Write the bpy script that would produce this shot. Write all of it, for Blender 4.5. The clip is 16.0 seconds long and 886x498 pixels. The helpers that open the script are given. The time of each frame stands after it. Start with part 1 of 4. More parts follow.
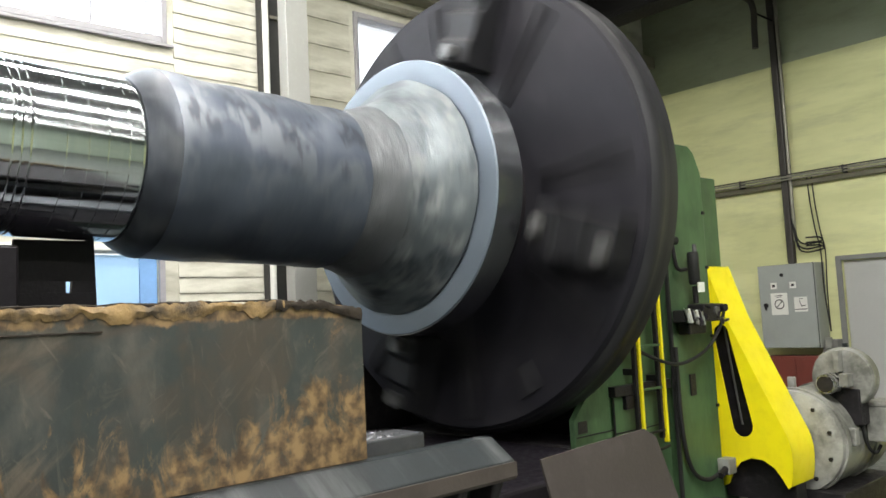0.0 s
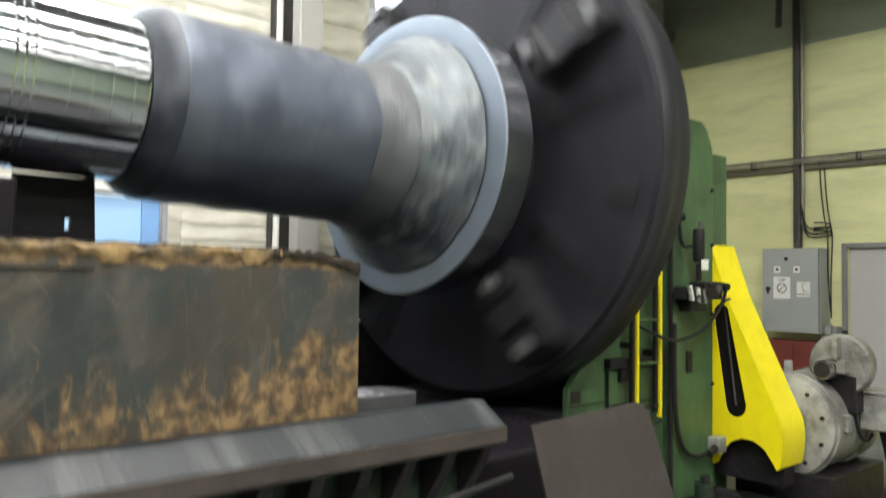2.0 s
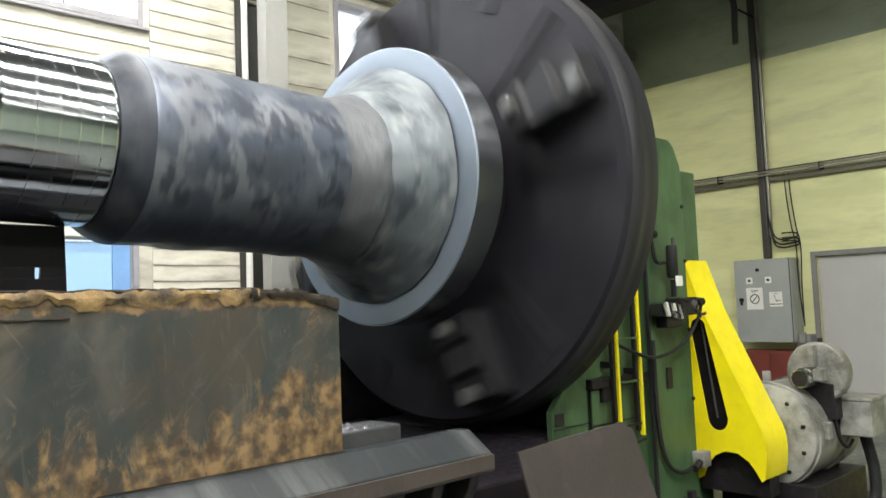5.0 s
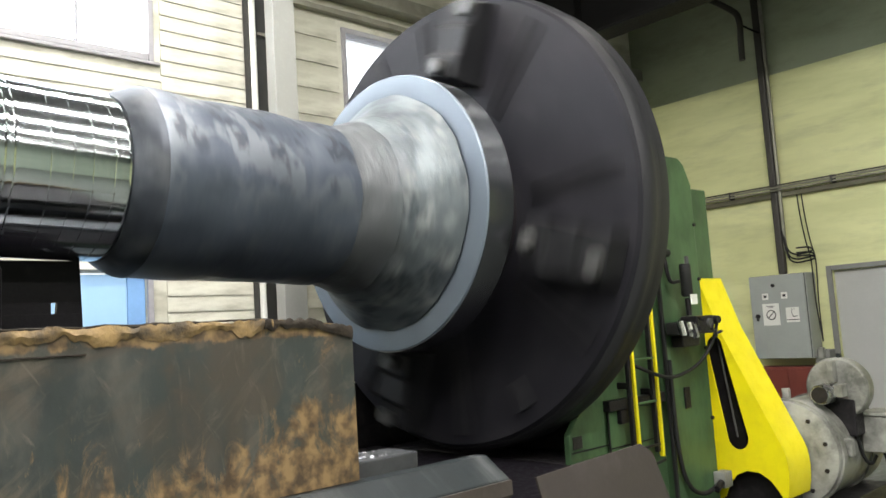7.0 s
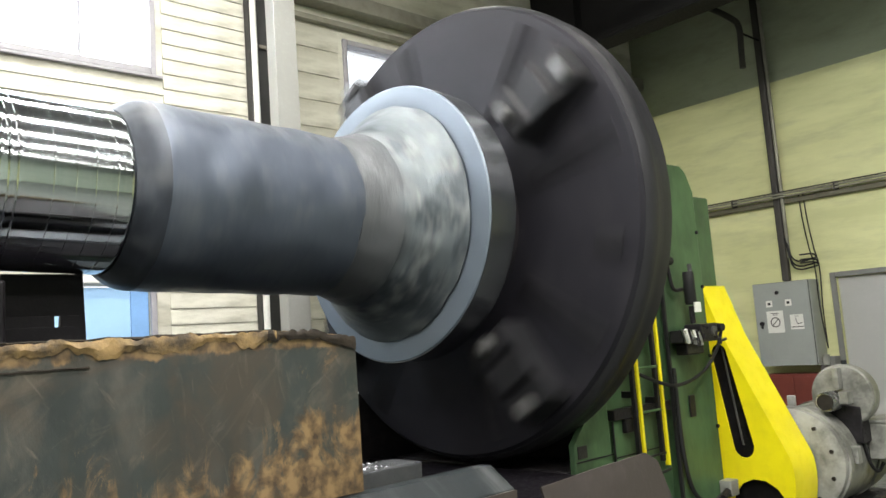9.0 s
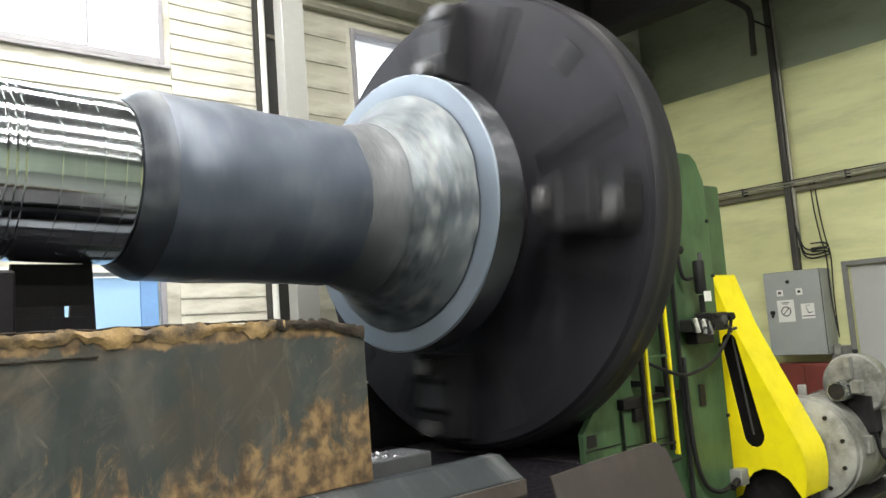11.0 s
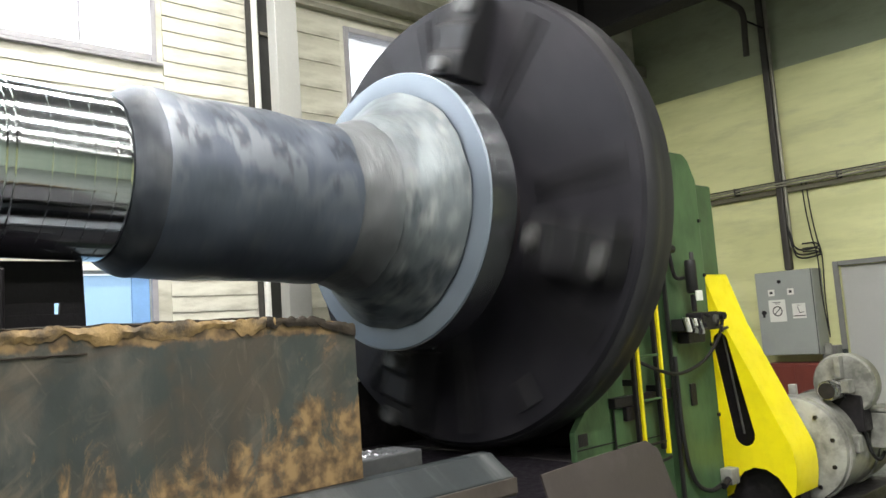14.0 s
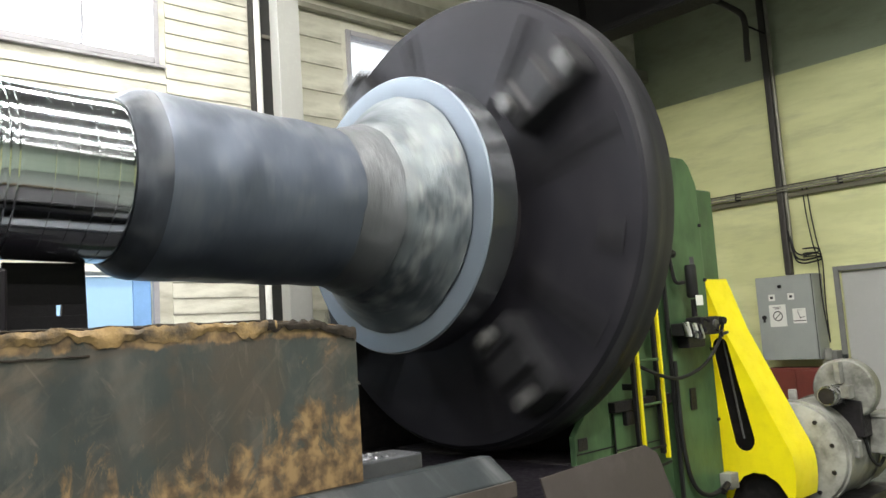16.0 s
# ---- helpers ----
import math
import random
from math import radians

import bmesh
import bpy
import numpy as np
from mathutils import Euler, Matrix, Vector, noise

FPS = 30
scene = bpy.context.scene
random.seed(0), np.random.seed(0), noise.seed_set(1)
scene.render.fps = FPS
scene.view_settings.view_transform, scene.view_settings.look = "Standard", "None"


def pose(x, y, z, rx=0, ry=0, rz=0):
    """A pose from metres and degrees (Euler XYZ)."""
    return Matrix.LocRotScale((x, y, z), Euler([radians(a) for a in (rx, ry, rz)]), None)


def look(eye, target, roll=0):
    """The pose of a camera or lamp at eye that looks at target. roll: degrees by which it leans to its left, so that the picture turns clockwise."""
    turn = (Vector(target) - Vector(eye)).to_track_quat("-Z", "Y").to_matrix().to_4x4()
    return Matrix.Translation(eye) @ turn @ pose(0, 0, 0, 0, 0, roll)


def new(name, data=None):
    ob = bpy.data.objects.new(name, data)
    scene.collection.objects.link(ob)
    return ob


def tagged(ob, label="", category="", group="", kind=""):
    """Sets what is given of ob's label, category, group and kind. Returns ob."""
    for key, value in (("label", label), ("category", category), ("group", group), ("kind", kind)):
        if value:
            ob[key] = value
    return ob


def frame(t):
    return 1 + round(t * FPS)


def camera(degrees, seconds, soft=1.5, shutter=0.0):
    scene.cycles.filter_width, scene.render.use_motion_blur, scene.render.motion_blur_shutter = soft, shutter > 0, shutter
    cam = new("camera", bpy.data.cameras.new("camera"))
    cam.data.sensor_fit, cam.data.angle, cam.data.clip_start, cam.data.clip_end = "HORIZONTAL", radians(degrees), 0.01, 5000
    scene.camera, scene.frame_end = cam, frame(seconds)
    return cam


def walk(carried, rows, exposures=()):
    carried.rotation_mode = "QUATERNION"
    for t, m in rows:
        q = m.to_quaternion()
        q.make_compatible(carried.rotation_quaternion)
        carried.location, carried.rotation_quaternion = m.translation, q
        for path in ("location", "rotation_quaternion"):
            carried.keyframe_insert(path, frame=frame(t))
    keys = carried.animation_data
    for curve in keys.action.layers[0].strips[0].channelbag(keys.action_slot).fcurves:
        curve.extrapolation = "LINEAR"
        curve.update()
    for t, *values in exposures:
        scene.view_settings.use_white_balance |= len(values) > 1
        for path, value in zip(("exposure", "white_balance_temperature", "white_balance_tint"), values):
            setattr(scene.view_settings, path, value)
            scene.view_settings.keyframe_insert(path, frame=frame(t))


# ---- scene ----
cam = camera(58.0, 16.0, soft=1.5, shutter=0.9)
# seconds, eye, target, roll
PATH = [
    (0, (-0.151, 0.128, 1.646), (1.188, 1.605, 1.811), -2.9),
    (0.5, (-0.15, 0.133, 1.643), (1.184, 1.616, 1.792), -2.9),
    (1, (-0.143, 0.138, 1.642), (1.19, 1.622, 1.784), -3.0),
    (1.5, (-0.134, 0.142, 1.642), (1.219, 1.607, 1.793), -2.4),
    (2, (-0.114, 0.159, 1.632), (1.219, 1.648, 1.707), 0.7),
    (2.5, (-0.101, 0.211, 1.616), (1.256, 1.679, 1.564), 3.8),
    (3, (-0.11, 0.192, 1.645), (1.242, 1.665, 1.701), 0.6),
    (3.5, (-0.121, 0.177, 1.646), (1.216, 1.661, 1.75), -2.3),
    (4, (-0.119, 0.166, 1.644), (1.246, 1.625, 1.739), -2.4),
    (4.2, (-0.122, 0.168, 1.64), (1.258, 1.612, 1.743), -1.9),
    (6.3, (-0.126, 0.156, 1.65), (1.24, 1.603, 1.846), -3.0),
    (6.5, (-0.126, 0.157, 1.649), (1.239, 1.607, 1.841), -3.3),
    (7, (-0.126, 0.158, 1.653), (1.229, 1.615, 1.853), -3.7),
    (7.5, (-0.128, 0.154, 1.655), (1.23, 1.605, 1.874), -3.9),
    (8, (-0.128, 0.148, 1.652), (1.225, 1.604, 1.874), -4.0),
    (8.5, (-0.126, 0.154, 1.656), (1.224, 1.613, 1.879), -3.9),
    (9, (-0.125, 0.156, 1.651), (1.224, 1.615, 1.877), -4.2),
    (9.5, (-0.123, 0.161, 1.651), (1.214, 1.632, 1.869), -4.1),
    (12, (-0.114, 0.164, 1.648), (1.22, 1.641, 1.848), -4.3),
    (12.5, (-0.114, 0.164, 1.65), (1.226, 1.635, 1.856), -4.0),
    (13, (-0.113, 0.159, 1.647), (1.222, 1.635, 1.849), -3.8),
    (13.5, (-0.113, 0.157, 1.649), (1.229, 1.626, 1.85), -3.9),
    (14, (-0.109, 0.162, 1.645), (1.236, 1.628, 1.844), -4.1),
    (14.5, (-0.111, 0.162, 1.645), (1.231, 1.63, 1.847), -3.9),
    (15, (-0.114, 0.159, 1.647), (1.227, 1.629, 1.853), -3.8),
    (15.5, (-0.116, 0.155, 1.648), (1.227, 1.622, 1.854), -3.7),
    (16, (-0.118, 0.153, 1.649), (1.226, 1.62, 1.855), -3.8),
]
walk(cam, [(t, look(eye, target, roll)) for t, eye, target, roll in PATH], exposures=[(0.0, -0.1), (1.6, -0.1), (2.5, -0.26), (3.4, -0.1), (16.0, -0.08)])

# ---- world, sun and lamps ----
world = bpy.data.worlds.new("world")
scene.world = world
world.use_nodes = True
wn = world.node_tree.nodes
sky = wn.new("ShaderNodeTexSky")
sky.sky_type = "NISHITA"
sky.sun_disc = False
sky.sun_elevation, sky.sun_rotation = radians(38), radians(150)
world.node_tree.links.new(sky.outputs["Color"], wn["Background"].inputs["Color"])
wn["Background"].inputs["Strength"].default_value = 0.15

# five rows of linear ceiling lights run along the lathe; the crane girder cuts their light off above the east wall's middle
ROWS = (4.85, 2.65, 0.9, -1.2, -4.2)
LAMPS = [(x, y, z) for y in ROWS for x, z in ((1.9, 5.97), (-4.0, 6.6))]
TUBES = [(x, y, z) for y in ROWS for x, z in ((-4.0, 6.6), (-2.8, 6.6), (-1.6, 6.5), (-0.4, 6.35), (0.75, 6.16), (1.9, 5.97), (3.05, 5.78), (4.2, 5.58), (5.35, 5.39))]
LAMP_W = {4.85: (135, 80), 2.65: (150, 180), 0.9: (230, 250), -1.2: (290, 250), -4.2: (300, 240)}
for lx, ly, lz in LAMPS:
    ld = bpy.data.lights.new("linear_lamp", "AREA")
    ld.shape, ld.size, ld.size_y = "RECTANGLE", 0.9, 0.16
    ld.energy, ld.color = LAMP_W[ly][lx < 0], (1.0, 0.98, 0.94)
    lo = new("linear_lamp", ld)
    lo.matrix_world = pose(lx, ly, lz)

# daylight that enters through the window openings
for wx, wz, ww, wh, we in ((0.72, 5.18, 3.6, 2.0, 480), (5.96, 4.08, 2.5, 1.3, 16)):
    ld = bpy.data.lights.new("window_daylight", "AREA")
    ld.shape, ld.size, ld.size_y = "RECTANGLE", ww, wh
    ld.energy, ld.color = we, (0.86, 0.93, 1.0)
    lo = new("window_daylight", ld)
    lo.matrix_world = look((wx, 6.78, wz), (wx, 0, wz))

# ---- materials ----
def mat(name, base, rough=0.5, metal=0.0, second=None, scale=4.0, amount=0.5, third=None, third_scale=30.0, third_amount=0.3,
        bump=0.15, bump_scale=60.0, stretch=(1, 1, 1), rough_vary=0.12, detail=6.0, per_object=0.0, lo=0.42, hi=0.62, spec=0.5):
    """Two scales of stain over a base colour, fine relief, and a gloss that varies."""
    m = bpy.data.materials.new(name)
    m.use_nodes = True
    n, l = m.node_tree.nodes, m.node_tree.links
    b = n["Principled BSDF"]
    tc = n.new("ShaderNodeTexCoord")
    mp = n.new("ShaderNodeMapping")
    mp.inputs["Scale"].default_value = stretch
    l.new(tc.outputs["Object"], mp.inputs["Vector"])

    def tex(sc, d=detail):
        t = n.new("ShaderNodeTexNoise")
        t.inputs["Scale"].default_value, t.inputs["Detail"].default_value, t.inputs["Roughness"].default_value = sc, d, 0.62
        l.new(mp.outputs["Vector"], t.inputs["Vector"])
        return t.outputs["Fac"]

    def ramp(fac, a, c, top):
        r = n.new("ShaderNodeMapRange")
        r.inputs["From Min"].default_value, r.inputs["From Max"].default_value, r.inputs["To Max"].default_value = a, c, top
        l.new(fac, r.inputs["Value"])
        return r.outputs["Result"]

    def mix(fac, a, colour):
        x = n.new("ShaderNodeMix")
        x.data_type = "RGBA"
        l.new(fac, x.inputs[0])
        if isinstance(a, tuple):
            x.inputs[6].default_value = (*a, 1)
        else:
            l.new(a, x.inputs[6])
        x.inputs[7].default_value = (*colour, 1)
        return x.outputs[2]

    big = tex(scale)
    second = second or tuple(c * 0.65 for c in base)
    third = third or tuple(min(1, c * 1.25 + 0.01) for c in base)
    col = mix(ramp(big, lo, hi, amount), base, second)
    fine = tex(third_scale)
    col = mix(ramp(fine, 0.5, 0.72, third_amount), col, third)
    if per_object:
        oi = n.new("ShaderNodeObjectInfo")
        hv = n.new("ShaderNodeHueSaturation")
        l.new(ramp(oi.outputs["Random"], 0, 1, 1), hv.inputs["Fac"])
        hv.inputs["Value"].default_value = 1 - per_object
        l.new(col, hv.inputs["Color"])
        col = hv.outputs["Color"]
    l.new(col, b.inputs["Base Color"])
    r = n.new("ShaderNodeMapRange")
    r.inputs["To Min"].default_value, r.inputs["To Max"].default_value = max(0.03, rough - rough_vary), min(1, rough + rough_vary)
    r.inputs["From Min"].default_value, r.inputs["From Max"].default_value = 0.3, 0.7
    l.new(fine, r.inputs["Value"])
    l.new(r.outputs["Result"], b.inputs["Roughness"])
    b.inputs["Metallic"].default_value = metal
    b.inputs["Specular IOR Level"].default_value = spec
    bp = n.new("ShaderNodeBump")
    bp.inputs["Strength"].default_value, bp.inputs["Distance"].default_value = bump, 0.01
    l.new(tex(bump_scale, 4), bp.inputs["Height"])
    l.new(bp.outputs["Normal"], b.inputs["Normal"])
    return m


def glow(name, colour, strength):
    m = bpy.data.materials.new(name)
    m.use_nodes = True
    b = m.node_tree.nodes["Principled BSDF"]
    b.inputs["Base Color"].default_value = (0.8, 0.8, 0.8, 1)
    b.inputs["Emission Color"].default_value, b.inputs["Emission Strength"].default_value = (*colour, 1), strength
    return m


WALL = mat("yellow_green_wall_paint", (0.74, 0.74, 0.40), 0.7, second=(0.60, 0.61, 0.31), scale=1.1, amount=0.75, third=(0.40, 0.41, 0.25),
           third_scale=2.4, third_amount=0.45, bump=0.25, bump_scale=25, stretch=(1, 0.45, 2.2))
UPPER_WALL = mat("dark_olive_upper_wall", (0.35, 0.38, 0.27), 0.7, second=(0.25, 0.28, 0.19), scale=1.1, amount=0.7, third=(0.20, 0.22, 0.16), third_scale=5, third_amount=0.35, bump=0.2, stretch=(1, 0.5, 1.4))
DULL_WALL = mat("grey_green_wall_paint", (0.40, 0.45, 0.37), 0.7, scale=0.9, amount=0.5, bump=0.15)
SIDING = mat("cream_siding_paint", (0.68, 0.665, 0.57), 0.6, second=(0.40, 0.38, 0.30), scale=1.7, amount=0.7, third=(0.26, 0.24, 0.18),
             third_scale=6, third_amount=0.5, bump=0.2, stretch=(0.45, 1, 1.6), per_object=0.12)
WHITE = mat("off_white_paint", (0.72, 0.72, 0.68), 0.5, scale=2, amount=0.25)
COLUMN = mat("grey_white_column_paint", (0.33, 0.33, 0.31), 0.55, second=(0.30, 0.30, 0.28), scale=1.2, amount=0.5, bump=0.08)
DARK_POST = mat("dark_steel_post", (0.06, 0.06, 0.06), 0.5, 0.4, scale=5)
FRAME = mat("grey_window_frame", (0.34, 0.33, 0.35), 0.5, scale=8, amount=0.3)
ROOF = mat("sooty_roof_sheet", (0.075, 0.07, 0.065), 0.8, scale=1.5)
BEAM = mat("sooty_steel_beam", (0.012, 0.011, 0.011), 0.7, 0.1, scale=3, spec=0.15)
FLOOR = mat("oily_concrete_floor", (0.15, 0.16, 0.145), 0.45, second=(0.05, 0.055, 0.05), scale=1.6, amount=0.8, third=(0.28, 0.29, 0.26), third_scale=14,
            third_amount=0.3, bump=0.25, bump_scale=40, rough_vary=0.2)
GREEN = mat("machine_green_enamel", (0.064, 0.124, 0.056), 0.42, second=(0.026, 0.052, 0.026), scale=2.6, amount=0.85, third=(0.11, 0.19, 0.09),
            third_scale=12, third_amount=0.35, bump=0.12, bump_scale=45, stretch=(1, 1, 0.5), spec=0.35)
GREEN_DIRTY = mat("oily_dark_green_enamel", (0.018, 0.031, 0.020), 0.4, second=(0.008, 0.010, 0.009), scale=5, amount=0.85, third=(0.055, 0.08, 0.05),
                  third_scale=9, third_amount=0.5, bump=0.3, bump_scale=35, rough_vary=0.2, spec=0.3)
YELLOW = mat("yellow_enamel", (0.86, 0.74, 0.008), 0.4, second=(0.72, 0.60, 0.01), scale=3, amount=0.35, third=(0.42, 0.35, 0.03), third_scale=13,
             third_amount=0.12, bump=0.06)
PLATE = mat("blackened_faceplate_iron", (0.0135, 0.013, 0.0165), 0.6, 0.0, second=(0.009, 0.009, 0.012), scale=1.6, amount=0.7, third=(0.032, 0.030, 0.034),
            third_scale=4, third_amount=0.4, bump=0.25, bump_scale=30, rough_vary=0.1, spec=0.12)
RIM = mat("worn_faceplate_rim", (0.035, 0.035, 0.038), 0.38, 0.4, second=(0.025, 0.025, 0.027), scale=3, amount=0.7, bump=0.15, bump_scale=40, spec=0.2)
JAW = mat("oiled_black_jaw_steel", (0.015, 0.015, 0.017), 0.55, 0.15, second=(0.012, 0.012, 0.014), scale=6, amount=0.7, third=(0.04, 0.04, 0.042), third_scale=10,
          third_amount=0.3, bump=0.2, spec=0.2)
DULL = mat("dull_bare_steel", (0.11, 0.11, 0.11), 0.5, 0.5, second=(0.06, 0.06, 0.06), scale=12, amount=0.7, bump=0.2)
BRIGHT = mat("bright_bare_steel", (0.62, 0.62, 0.62), 0.28, 1.0, scale=8, amount=0.3, bump=0.1)
FORGED = mat("blue_black_forging_scale", (0.088, 0.104, 0.136), 0.42, 0.5, second=(0.054, 0.065, 0.088), scale=2.2, amount=0.6, third=(0.17, 0.183, 0.20), third_scale=6,
             third_amount=0.5, bump=0.35, bump_scale=12, rough_vary=0.14, stretch=(1, 0.6, 0.6), spec=0.6)


def flake_layer(m, toward, start, full, colour, dark, edge=(0.50, 0.53)):
    """Scale that has come off in sharp-edged flakes, on the side of the roll that faces `toward` in its own space."""
    n, l = m.node_tree.nodes, m.node_tree.links
    b = n["Principled BSDF"]
    under = b.inputs["Base Color"].links[0].from_socket
    tc = n.new("ShaderNodeTexCoord")
    dot = n.new("ShaderNodeVectorMath")
    dot.operation = "DOT_PRODUCT"
    l.new(tc.outputs["Object"], dot.inputs[0])
    dot.inputs[1].default_value = toward
    side = n.new("ShaderNodeMapRange")
    side.inputs["From Min"].default_value, side.inputs["From Max"].default_value = start, full
    l.new(dot.outputs["Value"], side.inputs["Value"])
    for scale, (lo, hi), tint in ((4.2, edge, colour), (7.5, (edge[0] + 0.05, edge[1] + 0.05), dark)):
        t = n.new("ShaderNodeTexNoise")
        t.inputs["Scale"].default_value, t.inputs["Detail"].default_value, t.inputs["Roughness"].default_value, t.inputs["Distortion"].default_value = scale, 9, 0.6, 0.5
        l.new(tc.outputs["Object"], t.inputs["Vector"])
        g = n.new("ShaderNodeMapRange")
        g.inputs["From Min"].default_value, g.inputs["From Max"].default_value, g.inputs["To Max"].default_value = lo, hi, 0.85
        l.new(t.outputs["Fac"], g.inputs["Value"])
        k = n.new("ShaderNodeMath")
        k.operation = "MULTIPLY"
        l.new(g.outputs["Result"], k.inputs[0])
        l.new(side.outputs["Result"], k.inputs[1])
        x = n.new("ShaderNodeMix")
        x.data_type = "RGBA"
        l.new(k.outputs[0], x.inputs[0])
        l.new(under, x.inputs[6])
        x.inputs[7].default_value = (*tint, 1)
        under = x.outputs[2]
    l.new(under, b.inputs["Base Color"])


flake_layer(FORGED, (0, -0.6, 0.8), 0.14, 0.40, (0.18, 0.193, 0.215), (0.040, 0.047, 0.062))
# darker copy of the forging scale: the chamfer's shade is in its colour
SHADED_EDGE = mat("shaded_scale_edge", (0.046, 0.053, 0.066), 0.5, 0.35, second=(0.024, 0.028, 0.035), scale=5, amount=0.7, third=(0.13, 0.135, 0.14), third_scale=6, third_amount=0.5, bump=0.5, bump_scale=11, spec=0.3)
FACE = mat("pale_blue_grey_turned_face", (0.125, 0.152, 0.185), 0.50, 0.3, second=(0.10, 0.122, 0.15), scale=2.2, amount=0.6, third=(0.17, 0.20, 0.23), third_scale=10,
           third_amount=0.35, bump=0.08)
POLISH = mat("polished_dark_steel_rim", (0.30, 0.315, 0.34), 0.22, 0.97, scale=3, amount=0.3, bump=0.0, rough_vary=0.02)
SILVER = mat("fine_turned_silver_steel", (0.62, 0.66, 0.68), 0.13, 1.0, second=(0.50, 0.57, 0.59), scale=2, amount=0.4, third_scale=9, third_amount=0.15,
             bump=0.0, bump_scale=30, stretch=(14, 0.12, 0.12), rough_vary=0.03)
# turning marks run round the journal and the collar: reflections spread along the axis
for turned_metal, spread in ((SILVER, 0.9), (POLISH, 0.97)):
    sn, sl = turned_metal.node_tree.nodes, turned_metal.node_tree.links
    tan = sn.new("ShaderNodeTangent")
    tan.direction_type, tan.axis = "RADIAL", "X"
    sl.new(tan.outputs["Tangent"], sn["Principled BSDF"].inputs["Tangent"])
    sn["Principled BSDF"].inputs["Anisotropic"].default_value = spread
    sn["Principled BSDF"].inputs["Anisotropic Rotation"].default_value = 0.25
# pale cross bands paint the lamps' sheen on the scratched steel
RAIL = mat("worn_sheen_slideway_steel", (0.017, 0.021, 0.023), 0.46, 0.1, second=(0.012, 0.015, 0.016), scale=1.6, amount=0.6, third=(0.13, 0.135, 0.135), third_scale=1.3,
           third_amount=0.6, bump=0.05, stretch=(5, 0.6, 0.6), rough_vary=0.1, spec=0.3)
WAY = mat("worn_inner_slideway", (0.085, 0.088, 0.095), 0.38, 0.4, second=(0.035, 0.036, 0.04), scale=3, amount=0.7, bump=0.05)
RAIL_LIP = mat("brown_oiled_rail_edge", (0.085, 0.072, 0.066), 0.4, 0.4, second=(0.05, 0.042, 0.04), scale=3, amount=0.6, bump=0.15, spec=0.2)
CABINET = mat("grey_cabinet_enamel", (0.34, 0.36, 0.345), 0.4, scale=3, amount=0.2, third_amount=0.1, bump=0.05)
DOOR = mat("grey_door_paint", (0.44, 0.44, 0.43), 0.42, second=(0.38, 0.38, 0.37), scale=1.5, amount=0.4, third_amount=0.12, bump=0.05)
DOOR_FRAME = mat("dark_grey_door_frame", (0.20, 0.20, 0.19), 0.45, scale=5, amount=0.3)
BLUE = mat("light_blue_panel", (0.36, 0.58, 0.86), 0.5, second=(0.30, 0.50, 0.78), scale=1.5, amount=0.3, third_amount=0.1, bump=0.03)
BLUE_DARK = mat("blue_panel_edge", (0.20, 0.38, 0.68), 0.5, scale=1.5, amount=0.3, bump=0.03)
RED = mat("dull_red_paint", (0.17, 0.035, 0.025), 0.5, scale=3, amount=0.5)
# dark patches are grime plus the underside's shade worked into the colour
MOTOR = mat("oily_shaded_motor_paint", (0.31, 0.31, 0.285), 0.45, 0.1, second=(0.08, 0.08, 0.07), scale=3.5, amount=0.85, third=(0.44, 0.44, 0.40), third_scale=12,
            third_amount=0.35, bump=0.15)
RUBBER = mat("black_rubber", (0.02, 0.02, 0.02), 0.55, scale=8, spec=0.2)
CONDUIT_DARK = mat("dark_brown_channel", (0.05, 0.045, 0.04), 0.5, 0.2, scale=4)
CONDUIT_BROWN = mat("dusty_brown_channel", (0.13, 0.12, 0.08), 0.55, 0.1, second=(0.09, 0.08, 0.055), scale=4, amount=0.5)
CONDUIT = mat("dull_metal_conduit", (0.30, 0.29, 0.24), 0.4, 0.5, second=(0.18, 0.17, 0.14), scale=6, amount=0.5)
PAPER = mat("white_paper_label", (0.78, 0.78, 0.74), 0.6, scale=6, amount=0.1, third_amount=0.05, bump=0.02)
INK = mat("black_ink", (0.02, 0.02, 0.02), 0.6)
SHEET = mat("brown_grey_guard_sheet", (0.055, 0.047, 0.045), 0.45, 0.2, second=(0.07, 0.06, 0.058), scale=1.8, amount=0.5, third=(0.15, 0.13, 0.125), third_scale=5,
            third_amount=0.25, bump=0.1, spec=0.2)
BLACK = mat("oily_black_iron", (0.022, 0.02, 0.022), 0.4, 0.2, scale=5, amount=0.6, third=(0.07, 0.065, 0.065), third_scale=12, third_amount=0.3, bump=0.3, spec=0.2)
STEADY = mat("dark_plum_painted_iron", (0.009, 0.0075, 0.010), 0.45, 0.1, scale=3, amount=0.5, spec=0.2)
CHIP = mat("bright_steel_swarf", (0.28, 0.28, 0.30), 0.4, 1.0, scale=20)
TUBE = glow("lamp_diffuser_glow", (1.0, 0.97, 0.88), 12.0)


